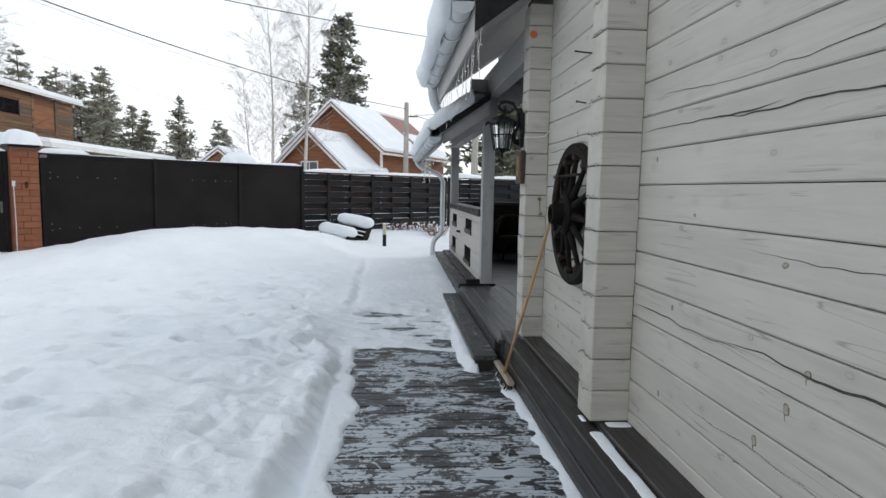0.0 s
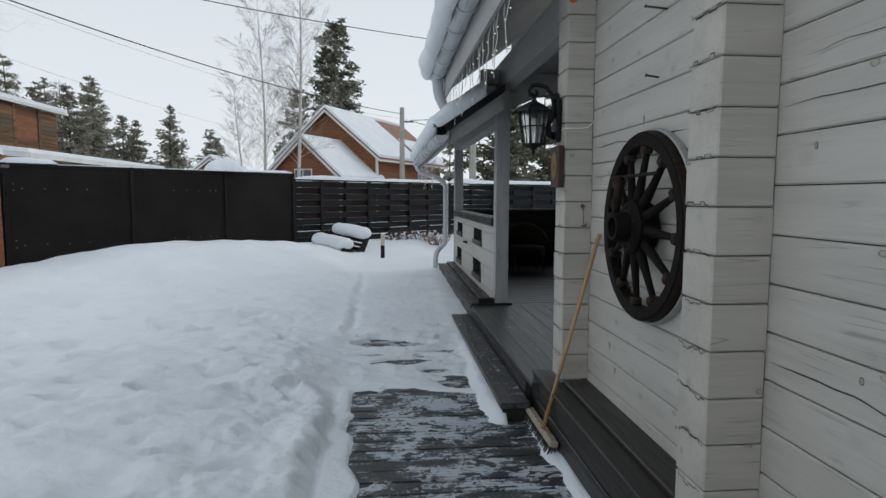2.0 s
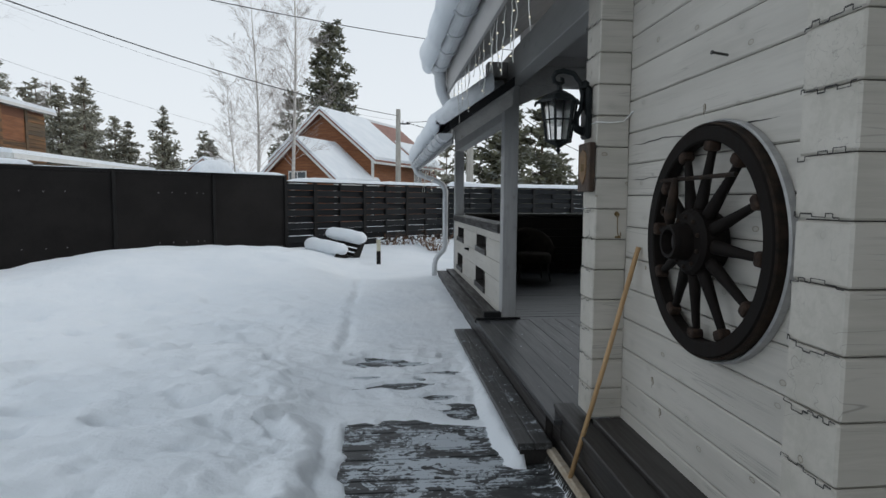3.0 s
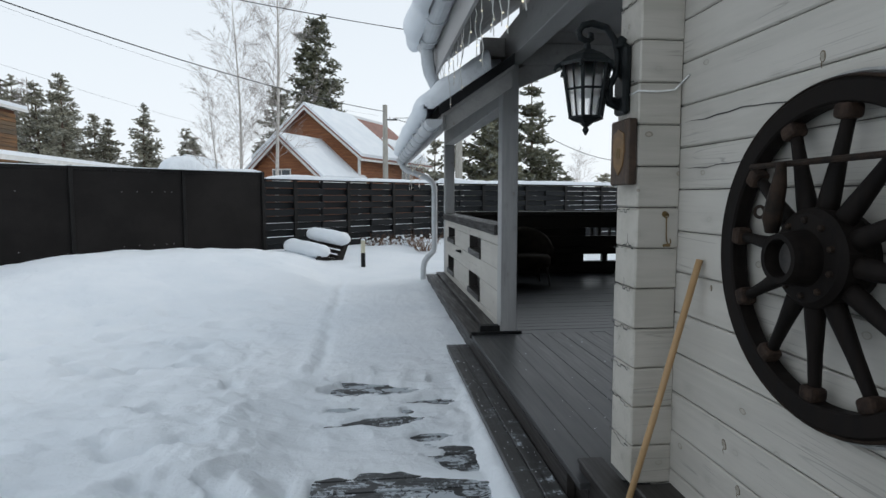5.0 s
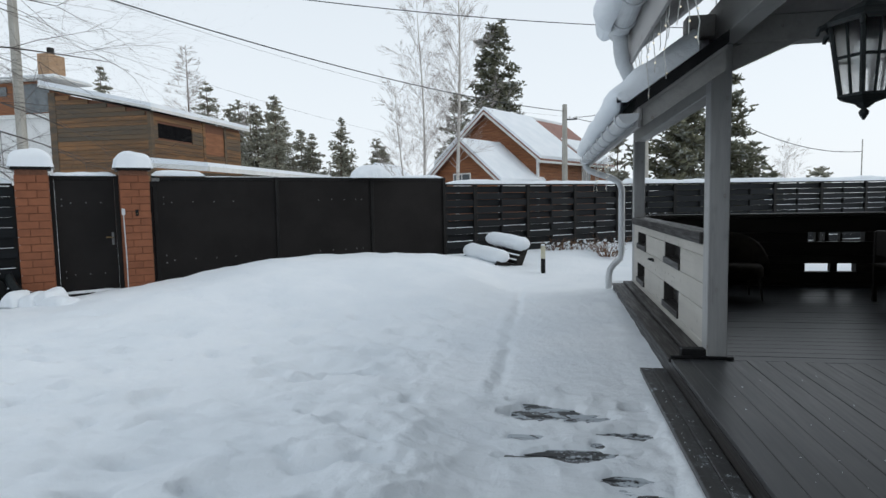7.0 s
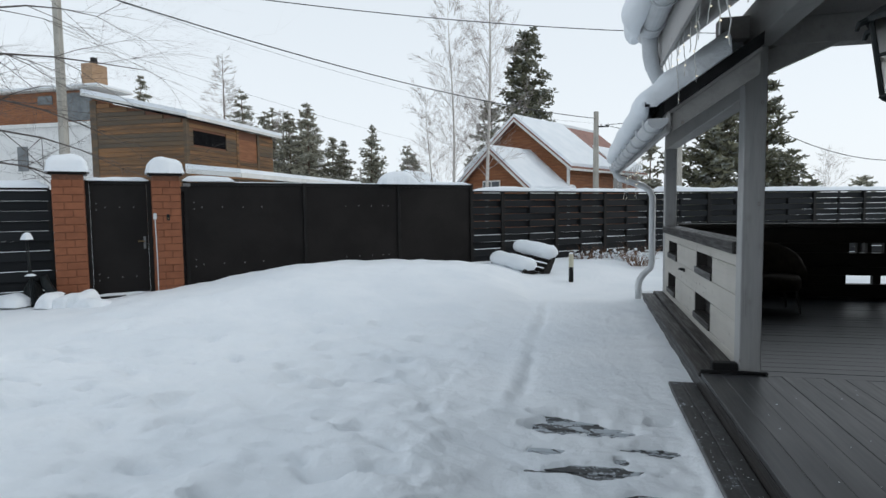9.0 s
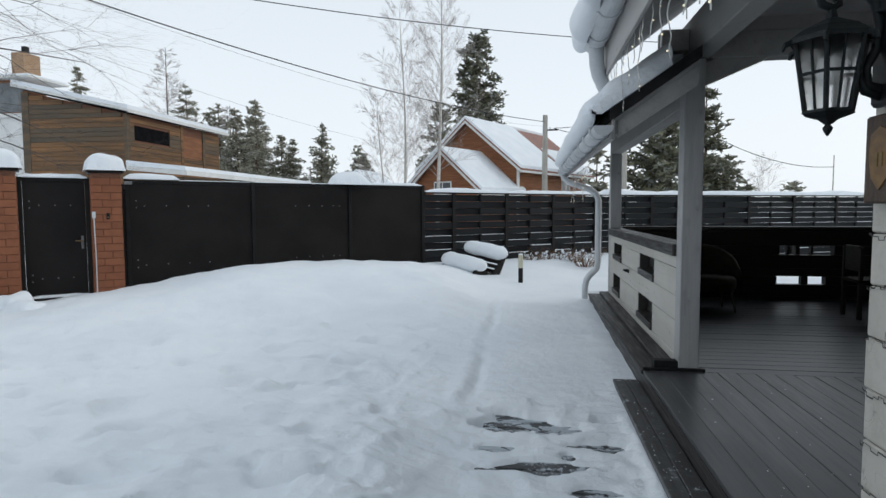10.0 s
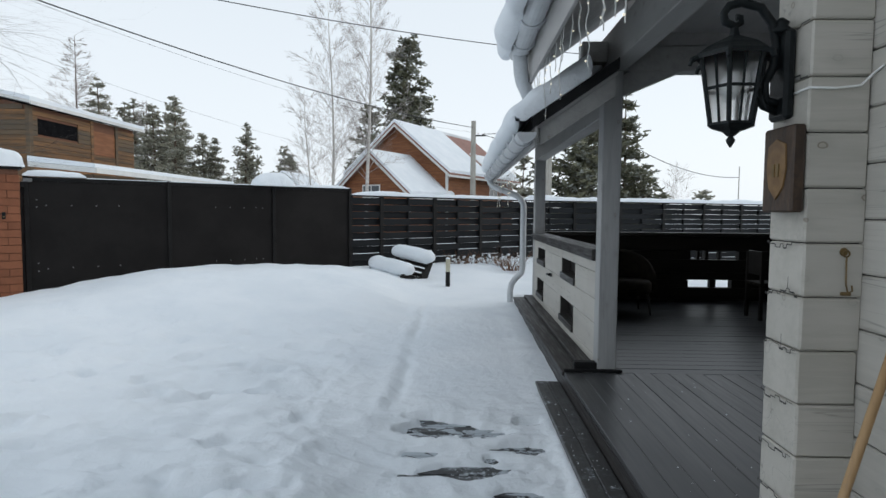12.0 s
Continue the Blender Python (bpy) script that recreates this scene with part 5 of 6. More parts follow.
def build_bollard():
    x, y = -0.19, 13.9
    b = thing("garden_light", (x, y, 0.25), "black and ivory garden bollard light in snow", "lamp")
    bm = bmesh.new()
    lathe(bm, [(0.044, 0.0), (0.043, 0.43)], Matrix.Translation((x, y, 0.15)), 16)
    part("post", bm, GATE_FRAME, b)
    bm = bmesh.new()
    lathe(bm, [(0.042, 0.0), (0.043, 0.02), (0.043, 0.235), (0.036, 0.245)], Matrix.Translation((x, y, 0.58)), 16)
    part("diffuser", bm, plain("ivory_plastic", (0.46, 0.43, 0.31), (0.55, 0.52, 0.40), 10, 0.4), b, "ivory unlit diffuser")
    bm = bmesh.new()
    lathe(bm, [(0.042, 0.0), (0.036, 0.022), (0.008, 0.03)], Matrix.Translation((x, y, 0.823)), 12)
    tagged(part("snow_drift", bm, SNOW, smooth=True), "small snow cap on the garden light", "snow")


build_bollard()


def twig(bm, p, d, length, r, depth, rng, spread=0.6, droop=0.0, kids=3, sides=3, least=0.0):
    pts, radii = [p], [r]
    n = 4 if depth else 3
    for i in range(n):
        d = (d + Vector((rng.uniform(-1, 1), rng.uniform(-1, 1), rng.uniform(-1, 1))) * 0.13 + Vector((0, 0, -droop))).normalized()
        p = p + d * length / n
        pts.append(p)
        radii.append(max(least, r * (1 - 0.75 * (i + 1) / n)))
    tube(bm, pts, radii, sides, False)
    if depth:
        for _ in range(kids):
            k = rng.randint(1, n)
            side = Vector((rng.uniform(-1, 1), rng.uniform(-1, 1), rng.uniform(-0.4, 0.9)))
            twig(bm, pts[k], (d + side * spread).normalized(), length * rng.uniform(0.45, 0.7), max(0.55 * radii[k], 0.25 * r), depth - 1, rng, spread, droop, kids, 3, least)


def birch(at, height, seed, lean=0.0, wide=0.22, bare=0.25, n=34):
    rng = random.Random(seed)
    t = thing("bare_birch", at, "tall bare birch with fine pale twigs", "tree", "bare birches")
    base = Vector(at)
    trunk = [base + Vector((lean * height * u + 0.12 * math.sin(5 * u + seed), 0.10 * math.sin(4 * u + 2 * seed), height * u)) for u in [i / 14 for i in range(15)]]
    r0 = height * 0.0075
    part("trunk", tube(bmesh.new(), trunk, [r0 * (1 - 0.93 * i / 14) for i in range(15)], 8), BIRCH, t, "pale grey trunk", True)
    bm = bmesh.new()
    for i in range(n):
        u = bare + (0.97 - bare) * (i + rng.random()) / n
        k = u * 14
        j = min(13, int(k))
        p = trunk[j].lerp(trunk[j + 1], k - j)
        a = rng.uniform(0, 2 * math.pi)
        l = height * wide * (1.15 - 0.8 * u) * rng.uniform(0.7, 1.2)
        twig(bm, p, Vector((math.cos(a), math.sin(a), rng.uniform(0.8, 1.7))).normalized(), l * 1.1, r0 * 0.16 * (1.25 - u), 3, rng, 0.5, 0.03, 4, 3, 0.0035)
    tagged(part("crown", bm, TWIG, t, "fine bare twigs"), kind="stuff")
    return t


BIRCH = plain("birch_bark", (0.40, 0.37, 0.34), (0.60, 0.57, 0.53), 3, 0.8, 0.0, 0.2, (1, 1, 3))
# Twig tones are lifted paler to carry haze on the far trees.
TWIG = plain("bare_twig", (0.30, 0.27, 0.25), (0.46, 0.42, 0.40), 5, 0.8)
DARKTWIG = plain("dark_bare_twig", (0.055, 0.045, 0.04), (0.12, 0.10, 0.09), 5, 0.8)
BARK = plain("pine_bark", (0.09, 0.06, 0.045), (0.16, 0.11, 0.08), 6, 0.9, 0.0, 0.4)


def needle_material(name, a, b, frost):
    k = Nodes(name, 0.75)
    col = k.mix(k.island(), a, b)
    up = k.n.new("ShaderNodeSeparateXYZ")
    k.put(up.inputs[0], k.n.new("ShaderNodeNewGeometry").outputs["Normal"])
    rime = k.math("MULTIPLY", k.ramp(k.noise(k.coords((1, 1, 1), "World", False), 1.6, 3), 0.5, 0.68), frost)
    k.colour(k.mix(rime, col, (0.5, 0.54, 0.55)))
    return k.m


NEEDLE = needle_material("pine_needles", (0.085, 0.088, 0.055), (0.155, 0.15, 0.09), 0.4)
# Distance haze is mixed into these paler needle colours.
NEEDLE_FAR = needle_material("haze_paled_pine_needles", (0.20, 0.195, 0.15), (0.30, 0.285, 0.21), 0.3)


def conifer(at, height, radius, seed, mat, bare=0.12, layers=18, fill=1.0, shape=0.8, sprig=0.34, spread=0.30, label="dark green snowy pine tree"):
    """Trunk, whorls of limbs, and many small needle sprigs with gaps between the limbs."""
    rng = random.Random(seed)
    t = thing("pine_tree", at, label, "tree", "pine trees")
    base = Vector(at)
    part("trunk", tube(bmesh.new(), [base, base + Vector((0.02 * height * rng.uniform(-1, 1), 0, height * 0.5)), base + Vector((0, 0, height * 0.98))], [height * 0.014, height * 0.009, 0.02], 7), BARK, t)
    limbs, verts, faces = bmesh.new(), [], []
    for i in range(layers):
        u = bare + (1 - bare) * (i + rng.uniform(-1.0, 1.0)) / layers
        u = min(0.985, max(bare, u))
        reach = radius * ((1 - u) / (1 - bare)) ** shape
        for k in range(rng.randint(4, 6)):
            a = rng.uniform(0, 2 * math.pi)
            l = max(0.25, reach * rng.uniform(0.55, 1.15))
            p0 = base + Vector((0, 0, height * u))
            d = Vector((math.cos(a), math.sin(a), rng.uniform(-0.25, 0.5)))
            p1 = p0 + d * l
            tube(limbs, [p0, p0.lerp(p1, 0.6) + Vector((0, 0, -0.03 * l)), p1], [0.012 * height * 0.25 * (1 - u) + 0.012, 0.015, 0.006], 3, False)
            for _ in range(max(4, int(fill * 9 * l / sprig * 0.55))):
                v = rng.uniform(0.18, 1.05)
                w = spread * l * (1.1 - v * 0.6)
                c = p0.lerp(p1, v) + Vector((rng.gauss(0, w * 0.5), rng.gauss(0, w * 0.5), rng.gauss(0, w * 0.38) - 0.02 * l))
                for _ in range(2):
                    q = Vector((rng.uniform(-1, 1), rng.uniform(-1, 1), rng.uniform(-0.35, 0.6))).normalized()
                    s = sprig * rng.uniform(0.5, 1.1)
                    side = q.orthogonal().normalized() * s * 0.16
                    j = len(verts)
                    verts += [c - side, c + q * s * 0.45 - side * 1.5, c + q * s, c + q * s * 0.5 + side * 1.4, c + side]
                    faces.append((j, j + 1, j + 2, j + 3, j + 4))
    tagged(part("limbs", limbs, BARK, t), kind="stuff")
    me = bpy.data.meshes.new("crown")
    me.from_pydata([tuple(v) for v in verts], [], faces)
    me.materials.append(mat)
    ob = new("crown", me)
    ob.parent = t
    ob.matrix_parent_inverse = world_of(t).inverted()
    tagged(ob, kind="stuff")
    return t


def larch(at, height, seed):
    rng = random.Random(seed)
    t = thing("bare_larch", at, "bare brownish larch with thin limbs", "tree")
    b = Vector(at)
    part("trunk", tube(bmesh.new(), [b, b + Vector((0, 0, height))], [height * 0.01, 0.02], 6), BARK, t)
    bm = bmesh.new()
    for i in range(120):
        u = 0.2 + 0.78 * i / 120
        a = rng.uniform(0, 6.28)
        twig(bm, b + Vector((0, 0, height * u)), Vector((math.cos(a), math.sin(a), 0.25)).normalized(), height * 0.19 * (1.05 - u) * rng.uniform(0.7, 1.2) + 0.3, 0.05 * (1.1 - u), 2, rng, 0.6, 0.0, 4, 3, 0.014)
    tagged(part("crown", bm, TWIG, t, "thin bare limbs"), kind="stuff")


birch((-5.3, 37.5, 0), 17.0, 11, 0.005, 0.135, 0.2, 70)
birch((-7.3, 37.0, 0), 13.6, 12, -0.01, 0.145, 0.18, 56)
birch((-9.0, 38.5, 0), 9.0, 13, -0.02, 0.18, 0.2, 30)
birch((24.2, 70, 0), 6.6, 14, 0.0, 0.3, 0.3, 24)
conifer((-5.6, 66.5, 0), 20.2, 3.0, 1, NEEDLE, 0.3, 26, 2.2, 0.30, 0.5, 0.30, "tall dark columnar pine behind the house")
conifer((-8.9, 63, 0), 13.0, 2.6, 2, NEEDLE, 0.3, 16, 1.1, 0.6, 0.5)
far = ((-36.8, 62.8, 14.8, 3.2), (-34.4, 63.5, 12.6, 2.6), (-36.0, 68.0, 13.8, 2.6), (-30.8, 62.0, 12.4, 2.6), (-29.4, 63.5, 13.2, 2.8), (-27.2, 59.4, 12.2, 2.4), (-26.8, 64.4, 9.6, 2.2), (-24.9, 63.0, 8.9, 2.0), (-20.7, 60.5, 10.0, 2.3), (-18.6, 66.0, 8.4, 2.2), (-17.4, 64.0, 7.4, 1.8), (-22.8, 66, 7.4, 2.0), (-44.3, 56.3, 15.5, 2.6), (-39.5, 70, 12, 3), (-33, 70, 11, 3.0))
for i, (x, y, h, r) in enumerate(far):
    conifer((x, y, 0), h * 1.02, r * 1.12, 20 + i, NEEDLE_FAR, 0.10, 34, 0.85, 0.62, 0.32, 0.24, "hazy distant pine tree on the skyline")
larch((-41.9, 67.3, 0), 20.5, 5)
larch((-32.4, 64, 0), 13.0, 6)
conifer((8.3, 44.5, 0), 9.0, 3.5, 41, NEEDLE, 0.05, 19, 1.8, 0.5, 0.45, 0.30, "broad dense pine behind the fence")
conifer((12.6, 48.5, 0), 11.2, 2.7, 42, NEEDLE, 0.05, 22, 1.7, 0.7, 0.45, 0.30, "pointed dense pine behind the fence")
conifer((10.6, 49.5, 0), 9.4, 2.8, 43, NEEDLE, 0.05, 18, 1.5, 0.6, 0.5, 0.30, "dense pine behind the fence")
conifer((14.9, 50.5, 0), 5.6, 2.3, 44, NEEDLE, 0.05, 11, 1.1, 0.6, 0.5, 0.30, "low pine behind the fence")
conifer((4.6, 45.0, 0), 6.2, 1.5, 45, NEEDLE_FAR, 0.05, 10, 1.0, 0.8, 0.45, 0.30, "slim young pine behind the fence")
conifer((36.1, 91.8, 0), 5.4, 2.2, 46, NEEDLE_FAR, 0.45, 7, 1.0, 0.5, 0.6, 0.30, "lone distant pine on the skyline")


def near_branches():
    rng = random.Random(77)
    t = thing("bare_apple_tree", (-13.4, 13.2, 0), "drooping dark bare branches of a tree", "tree")
    b = Vector((-13.4, 13.2, 0.0))
    part("trunk", tube(bmesh.new(), [b, b + Vector((0.1, 0.1, 2.5)), b + Vector((-0.1, 0.2, 6.5))], [0.16, 0.13, 0.06], 8), BARK, t)
    bm = bmesh.new()
    for z, l, dy, up in ((2.9, 3.0, 0.10, 0.05), (3.7, 3.4, 0.25, 0.0), (4.3, 3.1, 0.3, 0.02), (5.2, 3.5, 0.35, 0.15), (6.0, 2.8, 0.2, 0.3), (5.0, 3.0, -0.4, 0.2), (4.0, 2.5, -0.5, 0.0)):
        twig(bm, b + Vector((0, 0.1, z)), Vector((1, dy, up)).normalized(), l * 1.12, 0.030, 3, rng, 0.9, 0.07, 7, 5)
    tagged(part("crown", bm, DARKTWIG, t, "drooping bare twigs"), kind="stuff")


near_branches()

# ---- neighbouring buildings ----
RED_WOOD = plain("orange_brown_log_stain", (0.20, 0.075, 0.03), (0.29, 0.12, 0.05), 1.2, 0.7, 0.0, 0.3, (1, 1, 7))
GREY_TIMBER = plain("weathered_raw_timber", (0.085, 0.070, 0.052), (0.16, 0.105, 0.06), 0.5, 0.85, 0.0, 0.3, (0.5, 0.5, 6))
WARM_TIMBER = plain("warm_raw_timber", (0.095, 0.062, 0.036), (0.27, 0.135, 0.055), 0.7, 0.8, 0.0, 0.3, (0.5, 0.5, 9))
PALE_TRIM = plain("white_trim_paint", (0.62, 0.62, 0.60), (0.72, 0.72, 0.70), 4, 0.6)
TIN = plain("rust_red_metal_roof", (0.20, 0.075, 0.045), (0.28, 0.12, 0.08), 2, 0.5, 0.1)
BLACK = plain("unlit_inside", (0.008, 0.008, 0.009), (0.014, 0.014, 0.015), 5, 0.9, spec=0.0)
PANE = plain("dark_window_glass", (0.10, 0.115, 0.125), (0.16, 0.175, 0.185), 1.5, 0.1)
WHITE_WALL = plain("white_render", (0.66, 0.66, 0.65), (0.74, 0.74, 0.73), 1.0, 0.85)


def framed(at, angle):
    return Matrix.Translation(at) @ Matrix.Rotation(angle, 4, "Z")


def gable_house(name, m, hw, length, eave, ridge, over, label, snow_gap=False, window=None, trims=True):
    """Local x across, y along the ridge away from the gable that faces us."""
    h = thing(name, (0, 0, 0), label, "house")
    slope = (ridge - eave) / hw
    body = part("wall", prism(bmesh.new(), [(-hw, 0), (hw, 0), (hw, eave), (0, ridge), (-hw, eave)], 1, 0, length), MORTAR, h)
    course, z = 0.19, 0.0
    while z < ridge - 0.1:
        w = hw if z + course < eave else max(0.05, hw * (ridge - z - course) / (ridge - eave))
        part("log", bx(-w, w, -0.05, 0.01, z + 0.01, z + course - 0.006, bevel=0.015), RED_WOOD, body)
        if z + course < eave:
            part("log", bx(hw - 0.01, hw + 0.05, 0, length, z + 0.01, z + course - 0.006, bevel=0.015), RED_WOOD, body)
        z += course
    for s in (-1, 1):
        ex, ez = s * (hw + over), eave - over * slope
        part("roof", prism(bmesh.new(), [(0, ridge + 0.02), (ex, ez + 0.02), (ex, ez + 0.14), (0, ridge + 0.16)], 1, -over, length + over), TIN, h)
        y0 = -over - 0.02
        ob = part("snow_sheet", prism(bmesh.new(), [(0, ridge + 0.165), (ex, ez + 0.145), (ex * 1.01, ez + 0.33), (0, ridge + 0.36)], 1, y0, length + over if not (snow_gap and s > 0) else length * 0.52), SNOW, h, "thick white roof snow")
        if snow_gap and s > 0:
            f = 0.45
            part("snow_sheet", prism(bmesh.new(), [(ex * f, ridge + (ez - ridge) * f + 0.165), (ex, ez + 0.145), (ex, ez + 0.25), (ex * f, ridge + (ez - ridge) * f + 0.26)], 1, length * 0.62, length + over), SNOW, h, "patch of roof snow")
        if trims:
            part("bargeboard", prism(bmesh.new(), [(0, ridge - 0.14), (ex, ez - 0.16), (ex, ez + 0.02), (0, ridge + 0.03)], 1, -over - 0.03, -over + 0.01), PALE_TRIM, h, "white bargeboard")
            part("eave_board", bx(min(ex, ex - s * 0.03), max(ex, ex - s * 0.03), -over, length + over, ez - 0.12, ez + 0.02), PALE_TRIM, h, "white eave board")
    part("corner_board", bx(hw + 0.02, hw + 0.16, -0.16, 0.0, 0.2, eave - 0.1), PALE_TRIM, h, "white corner downpipe")
    for wx, wz, ww, wh, face in window or ():
        if face == 0:
            win = part("window", bx(wx - ww / 2, wx + ww / 2, -0.09, -0.052, wz, wz + wh), PALE_TRIM, h, "white framed window")
            for k in (0, 1):
                part("pane", bx(wx - ww / 2 + 0.07 + k * (ww / 2 - 0.03), wx - 0.04 + k * (ww / 2 - 0.03), -0.10, -0.091, wz + 0.08, wz + wh - 0.08), PANE, win)
        else:
            win = part("window", bx(hw + 0.052, hw + 0.09, wx - ww / 2, wx + ww / 2, wz, wz + wh), PALE_TRIM, h, "white framed window")
            for k in (0, 1):
                part("pane", bx(hw + 0.091, hw + 0.10, wx - ww / 2 + 0.07 + k * (ww / 2 - 0.03), wx - 0.04 + k * (ww / 2 - 0.03), wz + 0.08, wz + wh - 0.08), PANE, win)
    h.matrix_basis = m
    return h


gable_house("log_house", framed((-4.1, 43.2, 0), radians(-27)), 3.7, 11.5, 4.55, 7.55, 0.55, "orange-brown log house with snowy gable roof", True, ((7.5, 2.9, 1.5, 1.3, 1),))
gable_house("log_annex", framed((-5.2, 38.9, 0), radians(-27)), 2.5, 4.6, 3.0, 5.15, 0.45, "low orange-brown log annex with snowy roof", False, ((-0.1, 2.55, 1.3, 0.8, 0),))
gable_house("log_cabin", framed((-14.6, 52.0, 0), radians(-10)), 1.5, 4.0, 3.6, 4.7, 0.3, "small distant wooden cabin with snowy gable roof")


def build_barn():
    b = thing("timber_barn", (0, 0, 0), "unfinished weathered timber building with flat snowy roof", "house")
    x0, x1, y0, y1 = -22.3, -17.3, 26.4, 34.0

    def top(x):
        return 5.85 + (x1 - x) * 0.22
    body = part("wall", prism(bmesh.new(), [(x0, 0), (x1, 0), (x1, top(x1)), (x0, top(x0))], 1, y0, y1), MORTAR, b)
    z, i = 2.2, 0
    while z < 6.8:
        xa = x0 if z + 0.2 < top(x0) else x0
        xe = min(x1, x1 - (z + 0.2 - top(x1)) / 0.22) if z + 0.2 > top(x1) else x1
        mat = WARM_TIMBER if (i * 7) % 5 in (0, 2) or z < 4.3 else GREY_TIMBER
        part("plank", bx(xa, xe, y0 - 0.05, y0 + 0.01, z + 0.006, z + 0.2, bevel=0.008), mat, body)
        if z + 0.2 < top(x1):
            for ya, yb in (((y0, 26.8), (29.4, 30.4), (32.4, y1)) if 4.75 < z + 0.1 < 5.4 else ((y0, 30.4), (32.4, y1)) if 4.2 < z + 0.1 else ((y0, y1),)):
                part("plank", bx(x1 - 0.01, x1 + 0.05, ya, yb, z + 0.006, z + 0.2, bevel=0.008), mat, body)
        z += 0.206
        i += 1
    # A black panel stands in for the shade inside the window opening.
    part("opening", bx(x1 - 0.008, x1 + 0.012, 26.8, 29.4, 4.75, 5.4), BLACK, b, "unglazed window opening, unlit inside drawn black")
    part("opening", bx(x1 - 0.008, x1 + 0.012, 30.4, 32.4, 4.3, 5.4), RED_WOOD, b, "open bay showing raw wood")
    for y in (y0, 30.4, 32.4):
        part("stud", bx(x1 - 0.1, x1 + 0.07, y - 0.1, y + 0.1, 2.2, 5.85), WARM_TIMBER if y == 30.4 else GREY_TIMBER, b)
    part("stud", bx(x0 - 0.05, x0 + 0.3, y0 - 0.07, y0 + 0.1, 2.2, 6.9), GREY_TIMBER, b)
    a, c = x0 - 0.25, x1 + 0.3
    part("roof", prism(bmesh.new(), [(a, top(a) + 0.06), (c, top(c) + 0.06), (c, top(c) + 0.20), (a, top(a) + 0.20)], 1, y0 - 0.35, y1 + 0.6), GATE_FRAME, b)
    part("fascia", prism(bmesh.new(), [(a, top(a) + 0.1), (c, top(c) + 0.1), (c, top(c) + 0.22), (a, top(a) + 0.22)], 1, y0 - 0.39, y0 - 0.35), PALE_TRIM, b, "pale roof edge")
    part("fascia", bx(c, c + 0.04, y0 - 0.35, y1 + 0.6, top(c) + 0.06, top(c) + 0.2), PALE_TRIM, b, "pale roof edge")
    part("snow_sheet", prism(bmesh.new(), [(a, top(a) + 0.205), (c, top(c) + 0.205), (c, top(c) + 0.38), (a, top(a) + 0.42)], 1, y0 - 0.35, y1 + 0.6), SNOW, b, "flat roof snow")
    s = thing("low_shed", (-13, 25, 0), "low shed with pale snowy lean-to roof", "shed")
    part("wall", bx(-14.4, -12.6, 23.0, 34.0, 0, 2.9), GREY_TIMBER, s)
    part("roof", prism(bmesh.new(), [(-14.6, 3.2), (-12.3, 3.0), (-12.3, 3.1), (-14.6, 3.3)], 1, 22.6, 35.0), GATE_FRAME, s)
    part("fascia", bx(-12.3, -12.26, 22.6, 35.0, 2.93, 3.1), PALE_TRIM, s, "pale eave board")
    part("fascia", prism(bmesh.new(), [(-14.6, 3.14), (-12.3, 2.93), (-12.3, 3.1), (-14.6, 3.3)], 1, 22.56, 22.6), PALE_TRIM, s, "pale eave board")
    part("snow_sheet", prism(bmesh.new(), [(-14.6, 3.305), (-12.28, 3.105), (-12.28, 3.25), (-14.6, 3.5)], 1, 22.55, 35.0), SNOW, s, "roof snow")
    h = thing("modern_house", (-45, 46, 0), "white and orange modern house with glass balcony", "house")
    part("wall", bx(-58, -37.3, 43.2, 46, 0, 8.9), WHITE_WALL, h)
    for i in range(12):
        part("cladding_board", bx(-58, -38.6, 43.15, 46, 9.0 + i * 0.21, 9.2 + i * 0.21, bevel=0.01), RED_WOOD, h)
    part("roof", bx(-58.5, -36.8, 42.4, 46.3, 11.55, 11.68), PALE_TRIM, h)
    part("snow_sheet", bx(-58.4, -36.9, 42.5, 46.2, 11.682, 11.86, bevel=0.05), SNOW, h, "flat roof snow")
    part("ledge", bx(-58, -37.0, 42.9, 43.19, 8.7, 9.0), PALE_TRIM, h, "pale snowy ledge")
    part("window", bx(-40.4, -38.0, 43.05, 43.14, 9.1, 11.3), PANE, h, "blue-grey glass door")
    part("window", bx(-43.2, -41.8, 43.05, 43.14, 10.5, 11.2), PANE, h, "small window")
    part("window", bx(-45.6, -44.6, 43.1, 43.19, 5.2, 7.2), PANE, h, "dark window")
    ch = part("chimney", bx(-39.9, -38.85, 44.2, 45.8, 11.85, 13.9), plain("tan_brick", (0.34, 0.22, 0.13), (0.42, 0.28, 0.18), 3, 0.85), h, "tan brick chimney")
    part("chimney_pot", bx(-39.55, -39.2, 44.8, 45.2, 13.9, 14.5), GATE_FRAME, ch)


build_barn()


# ---- poles and wires ----
CONCRETE = plain("pale_grey_pole", (0.30, 0.285, 0.25), (0.42, 0.40, 0.36), 4, 0.85, 0.0, 0.3, (1, 1, 0.3))
RUBBER = plain("black_cable_rubber", (0.02, 0.02, 0.022), (0.04, 0.04, 0.042), 30, 0.6)


def pole(at, height, r, arm=True):
    p = thing("utility_pole", at, "pale grey wooden utility pole", "pole", "utility poles")
    x, y, z = at
    part("shaft", tube(bmesh.new(), [(x, y, z), (x, y, z + height)], [r * 1.15, r * 0.85], 8), CONCRETE, p)
    if arm:
        part("crossarm", bx(x - 0.1, x + 0.75, y - 0.06, y + 0.0, z + height - 0.95, z + height - 0.87), GATE_FRAME, p)
        for q in (0.3, 0.7):
            part("insulator", lathe(bmesh.new(), [(0.05, 0), (0.06, 0.06), (0.03, 0.14)], Matrix.Translation((x + q, y - 0.03, z + height - 0.87)), 8), PALE_TRIM, p)


